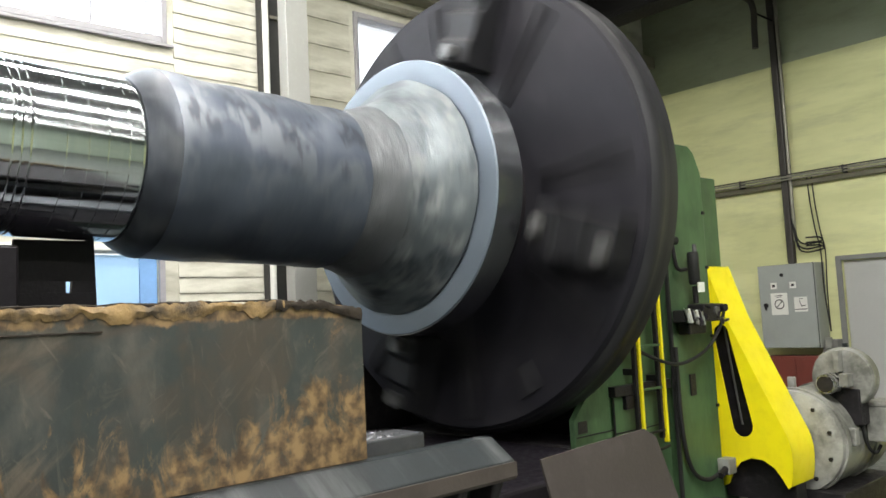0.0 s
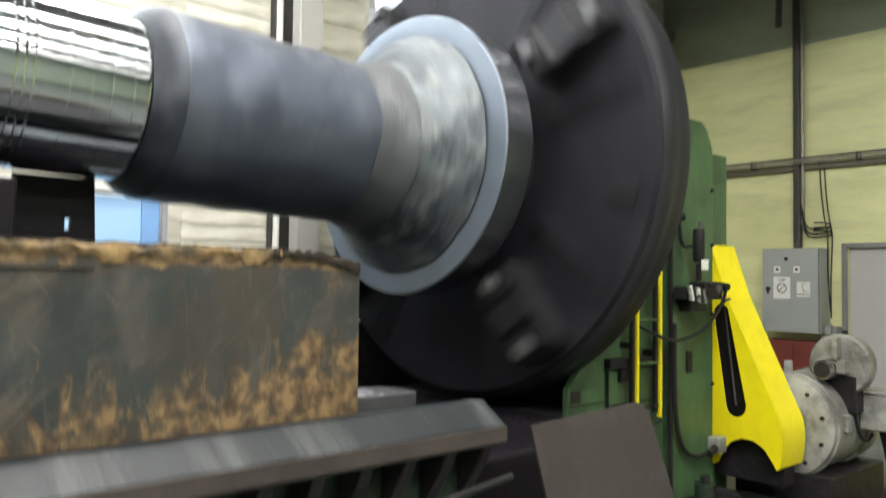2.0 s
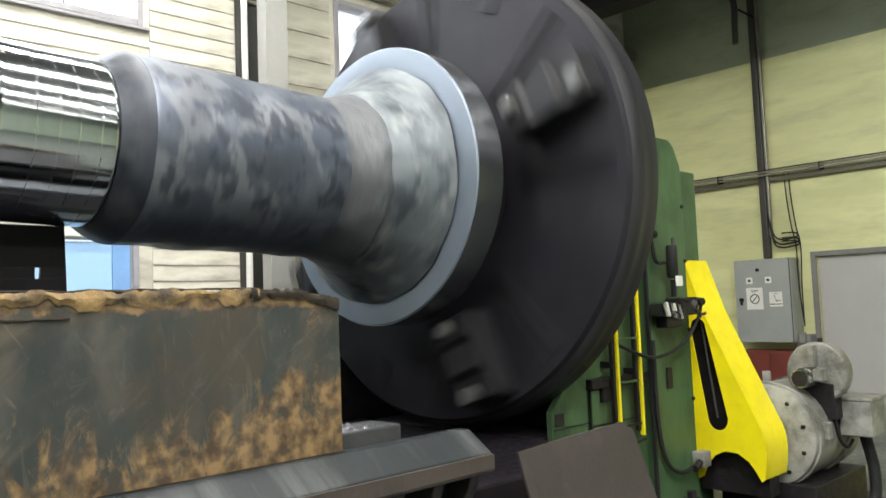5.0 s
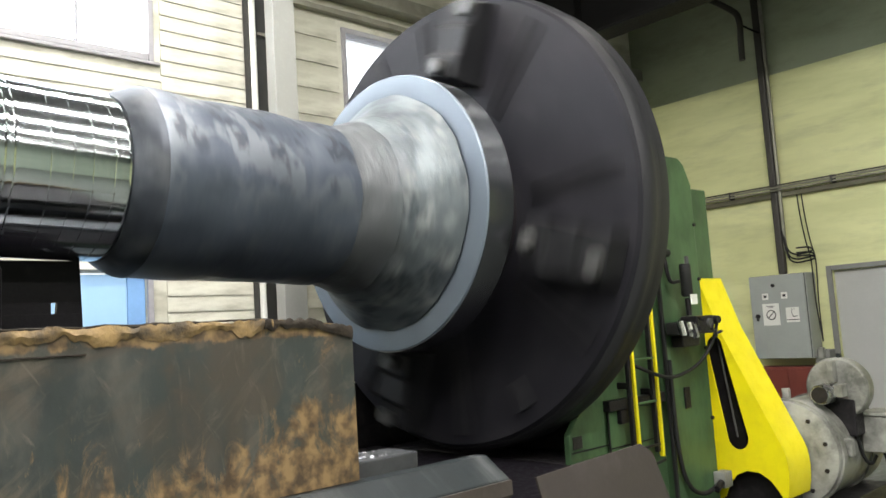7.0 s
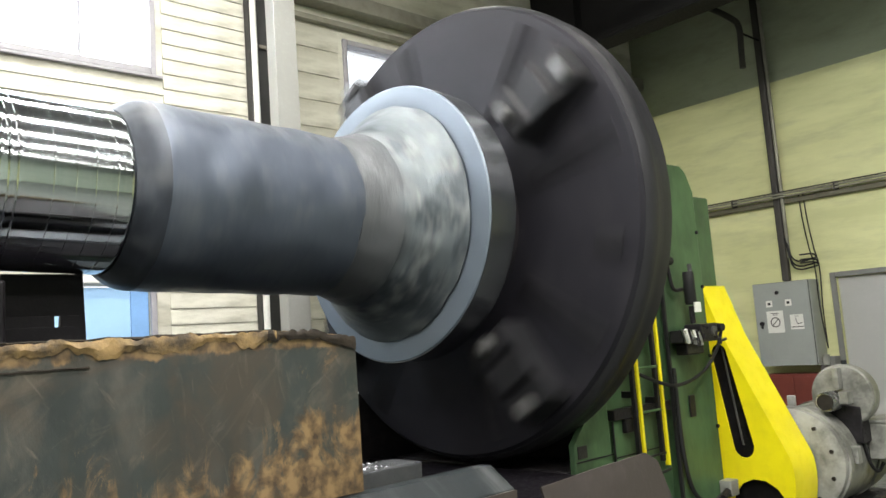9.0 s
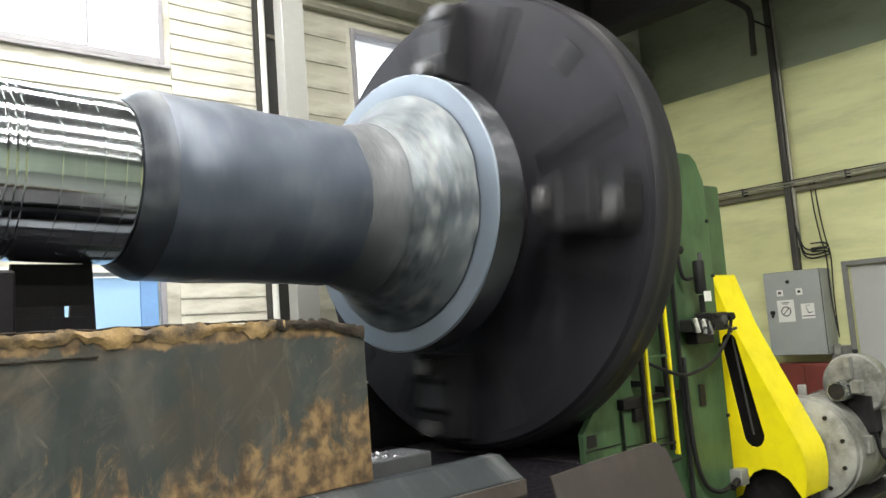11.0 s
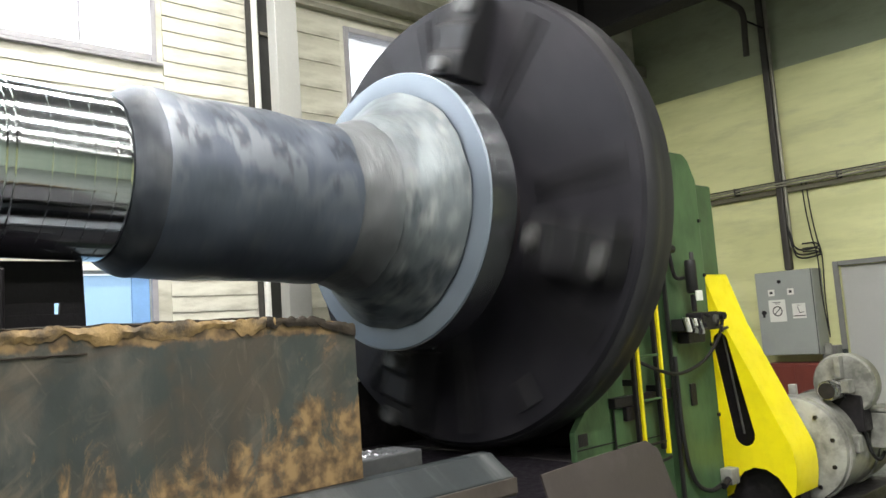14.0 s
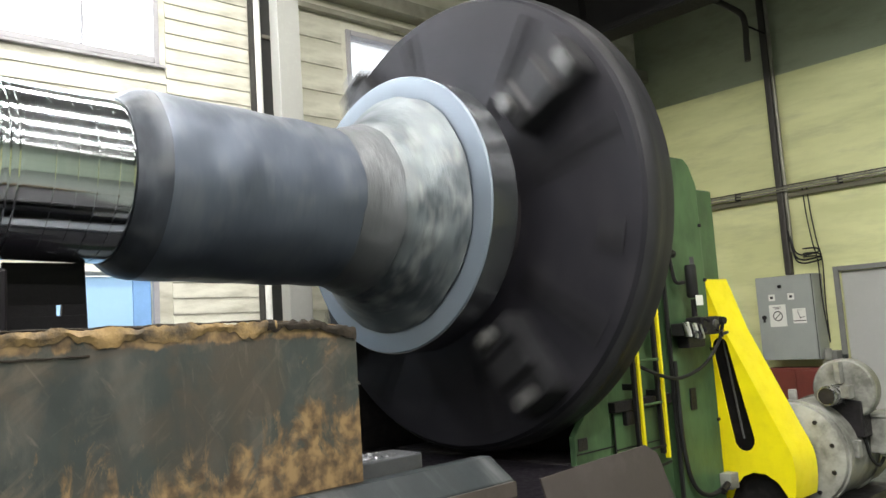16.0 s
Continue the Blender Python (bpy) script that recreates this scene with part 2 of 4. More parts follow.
def rust_mat():
    """Dark grey-green plate whose paint has given way to ochre rust towards its lower edge and in patches."""
    m = mat("rusted_grey_green_plate", (0.036, 0.043, 0.041), 0.45, 0.1, second=(0.021, 0.025, 0.025), scale=2.2, amount=0.7, third=(0.11, 0.10, 0.08), third_scale=7,
            third_amount=0.5, bump=0.3, bump_scale=28, stretch=(1, 1, 0.55))
    n, l = m.node_tree.nodes, m.node_tree.links
    b = n["Principled BSDF"]
    old = b.inputs["Base Color"].links[0].from_socket
    tc = n.new("ShaderNodeTexCoord")
    sep = n.new("ShaderNodeSeparateXYZ")
    l.new(tc.outputs["Object"], sep.inputs["Vector"])
    mp = n.new("ShaderNodeMapping")
    mp.inputs["Scale"].default_value = (8.0, 1, 4.2)
    l.new(tc.outputs["Object"], mp.inputs["Vector"])
    t = n.new("ShaderNodeTexNoise")
    t.inputs["Scale"].default_value, t.inputs["Detail"].default_value, t.inputs["Roughness"].default_value = 1.0, 9, 0.68
    t.inputs["Distortion"].default_value = 1.4
    l.new(mp.outputs["Vector"], t.inputs["Vector"])

    def math_node(op, a, c):
        k = n.new("ShaderNodeMath")
        k.operation = op
        for i, v in enumerate((a, c)):
            if isinstance(v, float):
                k.inputs[i].default_value = v
            else:
                l.new(v, k.inputs[i])
        return k.outputs[0]

    # object z runs from the lower edge (0) to the upper edge (0.57); x grows towards the free end
    low = n.new("ShaderNodeMapRange")
    for key, v in (("From Min", 0.34), ("From Max", 0.0), ("To Min", -0.12), ("To Max", 0.17)):
        low.inputs[key].default_value = v
    l.new(sep.outputs["Z"], low.inputs["Value"])
    end = n.new("ShaderNodeMapRange")
    for key, v in (("From Min", -0.9), ("From Max", 0.0), ("To Min", -0.05), ("To Max", 0.11)):
        end.inputs[key].default_value = v
    l.new(sep.outputs["X"], end.inputs["Value"])
    crest = n.new("ShaderNodeMapRange")
    for key, v in (("From Min", 0.478), ("From Max", 0.500), ("To Min", 0.0), ("To Max", 0.27)):
        crest.inputs[key].default_value = v
    l.new(sep.outputs["Z"], crest.inputs["Value"])
    # brown film in patches and pale scratches, below the rust
    def layer(under, colour, scale, rot, lo, hi, top, dist=0.8):
        p = n.new("ShaderNodeMapping")
        p.inputs["Rotation"].default_value = (0, rot, 0)
        l.new(tc.outputs["Object"], p.inputs["Vector"])
        q = n.new("ShaderNodeMapping")
        q.inputs["Scale"].default_value = scale
        l.new(p.outputs["Vector"], q.inputs["Vector"])
        w = n.new("ShaderNodeTexNoise")
        w.inputs["Scale"].default_value, w.inputs["Detail"].default_value, w.inputs["Roughness"].default_value = 1.0, 7, 0.6
        w.inputs["Distortion"].default_value = dist
        l.new(q.outputs["Vector"], w.inputs["Vector"])
        g = n.new("ShaderNodeMapRange")
        g.inputs["From Min"].default_value, g.inputs["From Max"].default_value, g.inputs["To Max"].default_value = lo, hi, top
        l.new(w.outputs["Fac"], g.inputs["Value"])
        y = n.new("ShaderNodeMix")
        y.data_type = "RGBA"
        l.new(g.outputs["Result"], y.inputs[0])
        l.new(under, y.inputs[6])
        y.inputs[7].default_value = (*colour, 1)
        return y.outputs[2]

    old = layer(old, (0.058, 0.047, 0.036), (3.6, 1, 3.0), 0.4, 0.44, 0.60, 0.8)
    old = layer(old, (0.105, 0.090, 0.068), (3, 1, 11), 0.75, 0.54, 0.70, 0.65, 1.2)
    old = layer(old, (0.125, 0.112, 0.09), (5, 1, 22), 0.62, 0.62, 0.74, 0.6, 0.8)
    old = layer(old, (0.14, 0.12, 0.095), (4, 1, 20), -0.9, 0.63, 0.75, 0.55, 0.9)
    old = layer(old, (0.13, 0.115, 0.085), (24, 1, 4), 0.15, 0.60, 0.74, 0.45, 1.0)
    old = layer(old, (0.30, 0.29, 0.25), (30, 1, 30), 0.0, 0.76, 0.80, 0.8, 0.2)
    total = math_node("ADD", math_node("ADD", math_node("ADD", t.outputs["Fac"], low.outputs["Result"]), end.outputs["Result"]), crest.outputs["Result"])
    # two rust patches of their own near the free end
    for spot, reach, gain in (((-0.20, 0, 0.23), 0.085, 0.22), ((-0.035, 0, 0.20), 0.10, 0.16)):
        d = n.new("ShaderNodeVectorMath")
        d.operation = "DISTANCE"
        l.new(tc.outputs["Object"], d.inputs[0])
        d.inputs[1].default_value = spot
        near = n.new("ShaderNodeMapRange")
        near.inputs["From Min"].default_value, near.inputs["From Max"].default_value, near.inputs["To Max"].default_value = reach, 0.0, gain
        l.new(d.outputs["Value"], near.inputs["Value"])
        total = math_node("ADD", total, near.outputs["Result"])
    edge = n.new("ShaderNodeMapRange")
    edge.inputs["From Min"].default_value, edge.inputs["From Max"].default_value, edge.inputs["To Max"].default_value = 0.54, 0.66, 0.82
    l.new(total, edge.inputs["Value"])
    ochre = n.new("ShaderNodeValToRGB")
    e = ochre.color_ramp.elements
    e[0].position, e[0].color = 0.38, (0.06, 0.036, 0.02, 1)
    e[1].position, e[1].color = 0.62, (0.265, 0.17, 0.076, 1)
    t2 = n.new("ShaderNodeTexNoise")
    t2.inputs["Scale"].default_value, t2.inputs["Detail"].default_value = 20, 8
    l.new(tc.outputs["Object"], t2.inputs["Vector"])
    l.new(t2.outputs["Fac"], ochre.inputs["Fac"])
    x = n.new("ShaderNodeMix")
    x.data_type = "RGBA"
    l.new(edge.outputs["Result"], x.inputs[0])
    l.new(old, x.inputs[6])
    l.new(ochre.outputs["Color"], x.inputs[7])
    l.new(x.outputs[2], b.inputs["Base Color"])
    return m


RUST_PLATE = rust_mat()
BROWN = mat("dark_brown_scale", (0.035, 0.028, 0.022), 0.7, second=(0.015, 0.012, 0.01), scale=12, amount=0.7, third=(0.08, 0.055, 0.03), third_scale=30, bump=0.5, spec=0.2)
OCHRE = mat("flaking_ochre_rust", (0.27, 0.175, 0.07), 0.75, second=(0.05, 0.037, 0.024), scale=7, amount=0.95, third=(0.38, 0.26, 0.11), third_scale=34, third_amount=0.4,
            bump=0.6, bump_scale=40)


def glass():
    m = bpy.data.materials.new("dusty_window_glass")
    m.use_nodes = True
    b = m.node_tree.nodes["Principled BSDF"]
    b.inputs["Transmission Weight"].default_value, b.inputs["Roughness"].default_value, b.inputs["IOR"].default_value = 1.0, 0.12, 1.45
    return m


GLASS = glass()


def fillet_mat():
    """Turned neck that passes with an uneven border into pale, scaly metal near the collar."""
    m = mat("scaly_neck_and_fillet", (0.090, 0.105, 0.114), 0.50, 0.4, second=(0.036, 0.045, 0.053), scale=3.2, amount=0.9, third=(0.26, 0.275, 0.275), third_scale=6,
            third_amount=0.75, bump=0.6, bump_scale=14, stretch=(1.8, 1, 1), rough_vary=0.15, lo=0.48, hi=0.55)
    n, l = m.node_tree.nodes, m.node_tree.links
    b = n["Principled BSDF"]
    old = b.inputs["Base Color"].links[0].from_socket
    tc = n.new("ShaderNodeTexCoord")
    sep = n.new("ShaderNodeSeparateXYZ")
    l.new(tc.outputs["Object"], sep.inputs["Vector"])
    t = n.new("ShaderNodeTexNoise")
    t.inputs["Scale"].default_value, t.inputs["Detail"].default_value = 4.0, 5
    l.new(tc.outputs["Object"], t.inputs["Vector"])
    k = n.new("ShaderNodeMath")
    k.operation = "MULTIPLY_ADD"
    l.new(t.outputs["Fac"], k.inputs[0])
    k.inputs[1].default_value = 0.25
    l.new(sep.outputs["X"], k.inputs[2])
    r = n.new("ShaderNodeMapRange")
    r.inputs["From Min"].default_value, r.inputs["From Max"].default_value = -0.19, -0.07
    l.new(k.outputs[0], r.inputs["Value"])
    x = n.new("ShaderNodeMix")
    x.data_type = "RGBA"
    l.new(r.outputs["Result"], x.inputs[0])
    x.inputs[6].default_value = (0.102, 0.107, 0.114, 1)
    l.new(old, x.inputs[7])
    l.new(x.outputs[2], b.inputs["Base Color"])
    return m


FILLET = fillet_mat()

# ---- mesh tools ----
def part(name, bm, material, parent=None, label="", smooth=False, m=None):
    me = bpy.data.meshes.new(name)
    bmesh.ops.recalc_face_normals(bm, faces=bm.faces)
    bm.to_mesh(me)
    bm.free()
    me.materials.append(material)
    if smooth:
        me.polygons.foreach_set("use_smooth", [True] * len(me.polygons))
        me.set_sharp_from_angle(angle=radians(35))
    ob = new(name, me)
    if parent:
        ob.parent = parent
    if m is not None:
        ob.matrix_basis = m
    return tagged(ob, label) if label else ob


def thing(name, m, label, category, group="", kind=""):
    ob = new(name)
    ob.empty_display_size = 0.1
    ob.matrix_basis = m
    return tagged(ob, label, category, group, kind)


def box(x0, x1, y0, y1, z0, z1, bevel=0.0, bm=None):
    bm = bm or bmesh.new()
    r = bmesh.ops.create_cube(bm, size=1.0)
    for v in r["verts"]:
        v.co = Vector(((x0 + x1) / 2 + v.co.x * (x1 - x0), (y0 + y1) / 2 + v.co.y * (y1 - y0), (z0 + z1) / 2 + v.co.z * (z1 - z0)))
    if bevel:
        es = list({e for v in r["verts"] for e in v.link_edges})
        bmesh.ops.bevel(bm, geom=es, offset=bevel, segments=2, affect="EDGES", profile=0.5)
    return bm


def turned(profile, seg=96, bm=None):
    """A body of revolution about x from (x, radius) pairs, closed at both ends."""
    bm = bm or bmesh.new()
    rings = []
    for x, r in profile:
        if r < 1e-5:
            rings.append([bm.verts.new((x, 0, 0))])
        else:
            rings.append([bm.verts.new((x, r * math.cos(2 * math.pi * i / seg), r * math.sin(2 * math.pi * i / seg))) for i in range(seg)])
    for a, c in zip(rings, rings[1:]):
        if len(a) == 1 and len(c) == 1:
            continue
        for i in range(seg):
            j = (i + 1) % seg
            if len(a) == 1:
                bm.faces.new((a[0], c[i], c[j]))
            elif len(c) == 1:
                bm.faces.new((a[i], a[j], c[0]))
            else:
                bm.faces.new((a[i], a[j], c[j], c[i]))
    for r in (rings[0], rings[-1]):
        if len(r) > 1:
            bm.faces.new(r)
    return bm


def prism(outline, axis, a, c, bm=None, bevel=0.0):
    """An outline of 2D points, drawn out along an axis from a to c. Axis x takes (y, z), y takes (x, z), z takes (x, y)."""
    bm = bm or bmesh.new()
    put = {"x": lambda p, d: (d, p[0], p[1]), "y": lambda p, d: (p[0], d, p[1]), "z": lambda p, d: (p[0], p[1], d)}[axis]
    lo, hi = [[bm.verts.new(put(p, d)) for p in outline] for d in (a, c)]
    fs = [bm.faces.new(lo), bm.faces.new(hi[::-1])]
    for i in range(len(lo)):
        j = (i + 1) % len(lo)
        fs.append(bm.faces.new((lo[i], hi[i], hi[j], lo[j])))
    if bevel:
        es = list({e for f in fs for e in f.edges})
        bmesh.ops.bevel(bm, geom=es, offset=bevel, segments=2, affect="EDGES", profile=0.5)
    return bm


def pipe(points, r, seg=10, bm=None):
    """A round bar or hose along a smooth line through the points."""
    bm = bm or bmesh.new()
    P = [Vector(p) for p in points]
    fine = []
    for i in range(len(P) - 1):
        p0, p1, p2, p3 = P[max(i - 1, 0)], P[i], P[i + 1], P[min(i + 2, len(P) - 1)]
        n = 6 if len(P) > 2 else 1
        for k in range(n):
            t = k / n
            fine.append(0.5 * (2 * p1 + (p2 - p0) * t + (2 * p0 - 5 * p1 + 4 * p2 - p3) * t * t + (3 * p1 - p0 - 3 * p2 + p3) * t ** 3))
    fine.append(P[-1])
    rings, side = [], None
    for i, p in enumerate(fine):
        d = (fine[min(i + 1, len(fine) - 1)] - fine[max(i - 1, 0)]).normalized()
        if side is None:
            side = d.orthogonal().normalized()
        side = (side - d * side.dot(d)).normalized()
        up = d.cross(side)
        rings.append([bm.verts.new(p + r * (math.cos(2 * math.pi * k / seg) * side + math.sin(2 * math.pi * k / seg) * up)) for k in range(seg)])
    for a, c in zip(rings, rings[1:]):
        for k in range(seg):
            bm.faces.new((a[k], a[(k + 1) % seg], c[(k + 1) % seg], c[k]))
    bm.faces.new(rings[0][::-1])
    bm.faces.new(rings[-1])
    return bm


def structure(name, bm, material, label, category):
    return tagged(part(name, bm, material), label, category, kind="structure")


# ---- the hall ----
XE, YN, XW, YS, ROOF_Z = 9.9, 6.6, -9.0, -9.0, 7.2
structure("floor", box(XW, XE, YS, YN, -0.2, 0), FLOOR, "oil-stained grey concrete workshop floor", "floor")
structure("ceiling", box(XW - 0.3, XE + 0.3, YS - 0.3, YN + 0.3, ROOF_Z, ROOF_Z + 0.2), ROOF, "sooty dark sheet roof of the hall", "ceiling")
# east wall with a door opening
DY0, DY1, DZ = 3.02, 4.06, 2.06
BAND_Z = 4.635
bm = box(XE, XE + 0.3, YS, DY0, 0, BAND_Z)
box(XE, XE + 0.3, DY1, YN, 0, BAND_Z, bm=bm)
box(XE, XE + 0.3, DY0, DY1, DZ, BAND_Z, bm=bm)
# the upper band of the wall is a darker grey-green
structure("wall_east_upper", box(XE + 0.003, XE + 0.3, YS, YN, BAND_Z, ROOF_Z), UPPER_WALL, "dull grey-green upper band of the wall", "wall")
structure("wall_east", bm, WALL, "yellow-green painted plaster wall with cracks and stains", "wall")
structure("wall_south", box(XW, XE, YS - 0.3, YS, 0, ROOF_Z), DULL_WALL, "yellow-green painted plaster wall", "wall")
structure("wall_west", box(XW - 0.3, XW, YS, YN, 0, ROOF_Z), DULL_WALL, "yellow-green painted plaster wall", "wall")
# north wall with openings: two windows and a blue door
W1 = (-1.2, 2.64, 4.07, 6.3)
W2 = (4.62, 7.3, 3.35, 4.81)
D1 = (1.2, 2.53, 0.0, 2.29)
bm = bmesh.new()
for x0, x1, z0, z1 in ((XW, W1[0], 0, ROOF_Z), (W1[0], W1[1], W1[3], ROOF_Z), (W1[0], D1[0], 0, W1[2]), (D1[0], D1[1], D1[3], W1[2]), (D1[1], W1[1], 0, W1[2]),
                       (W1[1], W2[0], 0, ROOF_Z), (W2[0], W2[1], 0, W2[2]), (W2[0], W2[1], W2[3], ROOF_Z), (W2[1], XE + 0.3, 0, ROOF_Z)):
    box(x0, x1, YN, YN + 0.25, z0, z1, bm=bm)
north = structure("wall_north", bm, SIDING, "cream painted wall clad with horizontal boards", "wall")


def window(name, x0, x1, z0, z1, bars):
    w = thing(name, pose((x0 + x1) / 2, YN, z0), "bright daylit window in a grey frame", "window", kind="structure")
    h, half = z1 - z0, (x1 - x0) / 2
    part("window_frame", box(-half, -half + 0.05, -0.03, 0.12, 0, h, 0.008), FRAME, w)
    part("window_frame", box(half - 0.05, half, -0.03, 0.12, 0, h, 0.008), FRAME, w)
    part("window_frame", box(-half + 0.05, half - 0.05, -0.03, 0.12, 0, 0.06, 0.008), FRAME, w)
    part("window_frame", box(-half + 0.05, half - 0.05, -0.03, 0.12, h - 0.06, h, 0.008), FRAME, w)
    part("window_sill", box(-half - 0.05, half + 0.05, -0.045, -0.005, -0.03, -0.003, 0.006), FRAME, w)
    edges = [-half + 0.06, *bars, half - 0.06]
    for b in bars:
        part("glazing_bar", box(b - 0.011, b + 0.011, 0.0, 0.08, 0.06, h - 0.06, 0.004), FRAME, w)
    for a, c in zip(edges, edges[1:]):
        p = part("pane", box(a + 0.018, c - 0.018, 0.05, 0.056, 0.06, h - 0.06), GLASS, w)
        p.visible_shadow = False
    return w


sky_white = glow("hazy_daylight_glow", (0.93, 0.97, 1.0), 1.0)
tagged(part("backdrop", box(-14, 22, 12.0, 12.1, -1, 16), sky_white), "bright hazy daylight outside the windows", "backdrop", kind="structure")
window("window_1", *W1, (-0.6, 0.35, 1.30))
window("window_2", *W2, (0.0,))


# ---- the roll and the faceplate, which turn together about the spindle axis ----
AXIS = pose(2.897, 3.970, 2.392, 0, 1.9, 2.5)  # origin 2.9 m along the spindle line
TURN = -360 / 1.75
S0 = 2.9

roll = thing("steel_roll", AXIS, "huge forged steel roll turning in a lathe, silver and blue-black", "steel roll")
prof = [(-6.0, 0.0), (-6.0, 0.385), (0.60, 0.385), (0.64, 0.385)]
for g, w, d in ((0.668, 0.008, 0.004), (0.702, 0.008, 0.004), (0.736, 0.008, 0.004), (0.867, 0.003, 0.0012), (0.955, 0.002, 0.0007), (1.035, 0.003, 0.0012), (1.126, 0.003, 0.0012)):
    prof += [(g - w - 0.006, 0.385), (g - w - 0.001, 0.385), (g - w, 0.385), (g, 0.385 - d), (g + w, 0.385), (g + w + 0.001, 0.385), (g + w + 0.006, 0.385)]
prof += [(1.18, 0.385), (1.19, 0.385), (1.20, 0.38), (1.20, 0.0)]
part("journal", turned([(x - S0, r) for x, r in prof], 128), SILVER, roll, "finely turned silver journal with grooves", smooth=True)


def roughen(bm, amount, seed, size):
    for v in bm.verts:
        rad = math.hypot(v.co.y, v.co.z)
        if rad > 0.2:
            k = noise.noise(Vector((v.co.x * size, v.co.y * size, v.co.z * size + seed)))
            v.co.y *= 1 + amount * k / rad
            v.co.z *= 1 + amount * k / rad
    return bm


# ragged forged sleeve
xs = [1.205, 1.22, 1.235, 1.25, 1.27, 1.29, 1.31, 1.335, 1.355, 1.375, 1.41] + [1.46 + 0.06 * i for i in range(15)] + [2.32, 2.36, 2.40]
rr = []
for x in xs:
    r = 0.456 if x > 1.332 else 0.387 + 0.069 * (1 - (1 - min(1, max(0, (x - 1.205) / 0.128))) ** 1.7)
    rr.append((x - S0, r))
body = [p for p in rr if p[0] > 1.333 - S0]
bm = turned([(1.332 - S0, 0.0), (1.332 - S0, 0.4555)] + body + [(2.408 - S0, 0.448), (2.412 - S0, 0.40), (2.412 - S0, 0.0)], 160)
for v in bm.verts:
    if v.co.x > 2.35 - S0 and math.hypot(v.co.y, v.co.z) > 0.3:
        a = math.atan2(v.co.z, v.co.y)
        v.co.x += 0.014 * noise.noise(Vector((math.cos(a) * 2.5, math.sin(a) * 2.5, 5))) + 0.006 * noise.noise(Vector((math.cos(a) * 9, math.sin(a) * 9, 1)))
part("sleeve", roughen(bm, 0.010, 3, 5), FORGED, roll, "blue-black forged sleeve with scale", smooth=True)
bm = turned([(1.202 - S0, 0.0), (1.202 - S0, 0.386)] + [p for p in rr if p[0] < 1.32 - S0] + [(1.331 - S0, 0.4555), (1.331 - S0, 0.0)], 128)
for v in bm.verts:
    if v.co.x < 1.28 - S0 and math.hypot(v.co.y, v.co.z) > 0.387:
        a = math.atan2(v.co.z, v.co.y)
        v.co.x += 0.012 * noise.noise(Vector((math.cos(a) * 3, math.sin(a) * 3, 0.3))) + 0.008 * noise.noise(Vector((math.cos(a) * 12, math.sin(a) * 12, 2)))
part("sleeve_edge", roughen(bm, 0.008, 3, 5), SHADED_EDGE, roll, "ragged sleeve edge, coloured darker for its shaded slope", smooth=True)
prof = [(2.42, 0.447), (2.45, 0.452), (2.50, 0.463), (2.55, 0.476), (2.60, 0.491), (2.635, 0.505), (2.648, 0.508), (2.656, 0.494), (2.668, 0.505), (2.70, 0.530), (2.74, 0.553),
        (2.78, 0.577), (2.81, 0.598), (2.84, 0.620), (2.87, 0.645), (2.895, 0.672), (2.92, 0.705), (2.934, 0.724), (2.940, 0.722)]
bm = turned([(2.402 - S0, 0.0), (2.402 - S0, 0.445)] + [(x - S0, r) for x, r in prof] + [(2.941 - S0, 0.0)], 160)
for v in bm.verts:
    if 2.61 - S0 < v.co.x < 2.685 - S0:
        a = math.atan2(v.co.z, v.co.y)
        v.co.x += 0.022 * noise.noise(Vector((math.cos(a) * 3, math.sin(a) * 3, 7))) + 0.010 * noise.noise(Vector((math.cos(a) * 11, math.sin(a) * 11, 3)))
part("fillet", roughen(bm, 0.014, 11, 7), FILLET, roll, "turned neck flaring into pale scaly metal", smooth=True)
bm = turned([(2.952 - S0, 0.0), (2.952 - S0, 0.715), (2.946 - S0, 0.738), (2.956 - S0, 0.845), (2.966 - S0, 0.853), (2.966 - S0, 0.0)], 128)
part("collar_face", bm, FACE, roll, "pale blue-grey turned collar face", smooth=True)
bm = turned([(2.968 - S0, 0.0), (2.968 - S0, 0.855), (3.17 - S0, 0.855), (3.185 - S0, 0.84), (3.185 - S0, 0.0)], 128)
part("collar_rim", bm, POLISH, roll, "polished dark collar rim", smooth=True)
part("spigot", turned([(3.187 - S0, 0.0), (3.187 - S0, 0.62), (3.478 - S0, 0.62), (3.478 - S0, 0.0)], 64), BLACK, roll, smooth=True)

plate = thing("lathe_faceplate", AXIS, "large black iron lathe faceplate turning with four jaws", "faceplate")
bm = turned([(3.48 - S0, 0.0), (3.48 - S0, 1.445), (3.483 - S0, 1.456), (3.507 - S0, 1.474), (3.507 - S0, 0.0)], 160)
part("disc", bm, PLATE, plate, smooth=True)
bm = turned([(3.509 - S0, 0.0), (3.509 - S0, 1.476), (3.535 - S0, 1.494), (3.565 - S0, 1.502), (3.60 - S0, 1.505), (3.63 - S0, 1.497), (3.66 - S0, 1.503), (3.735 - S0, 1.503), (3.75 - S0, 1.49), (3.75 - S0, 0.0)], 160)
part("rim", bm, RIM, plate, "worn grey rim", smooth=True)
part("hub", turned([(3.752 - S0, 0.0), (3.752 - S0, 0.7), (4.1 - S0, 0.6), (4.1 - S0, 0.0)], 64), BLACK, plate, smooth=True)
PH = 106.5
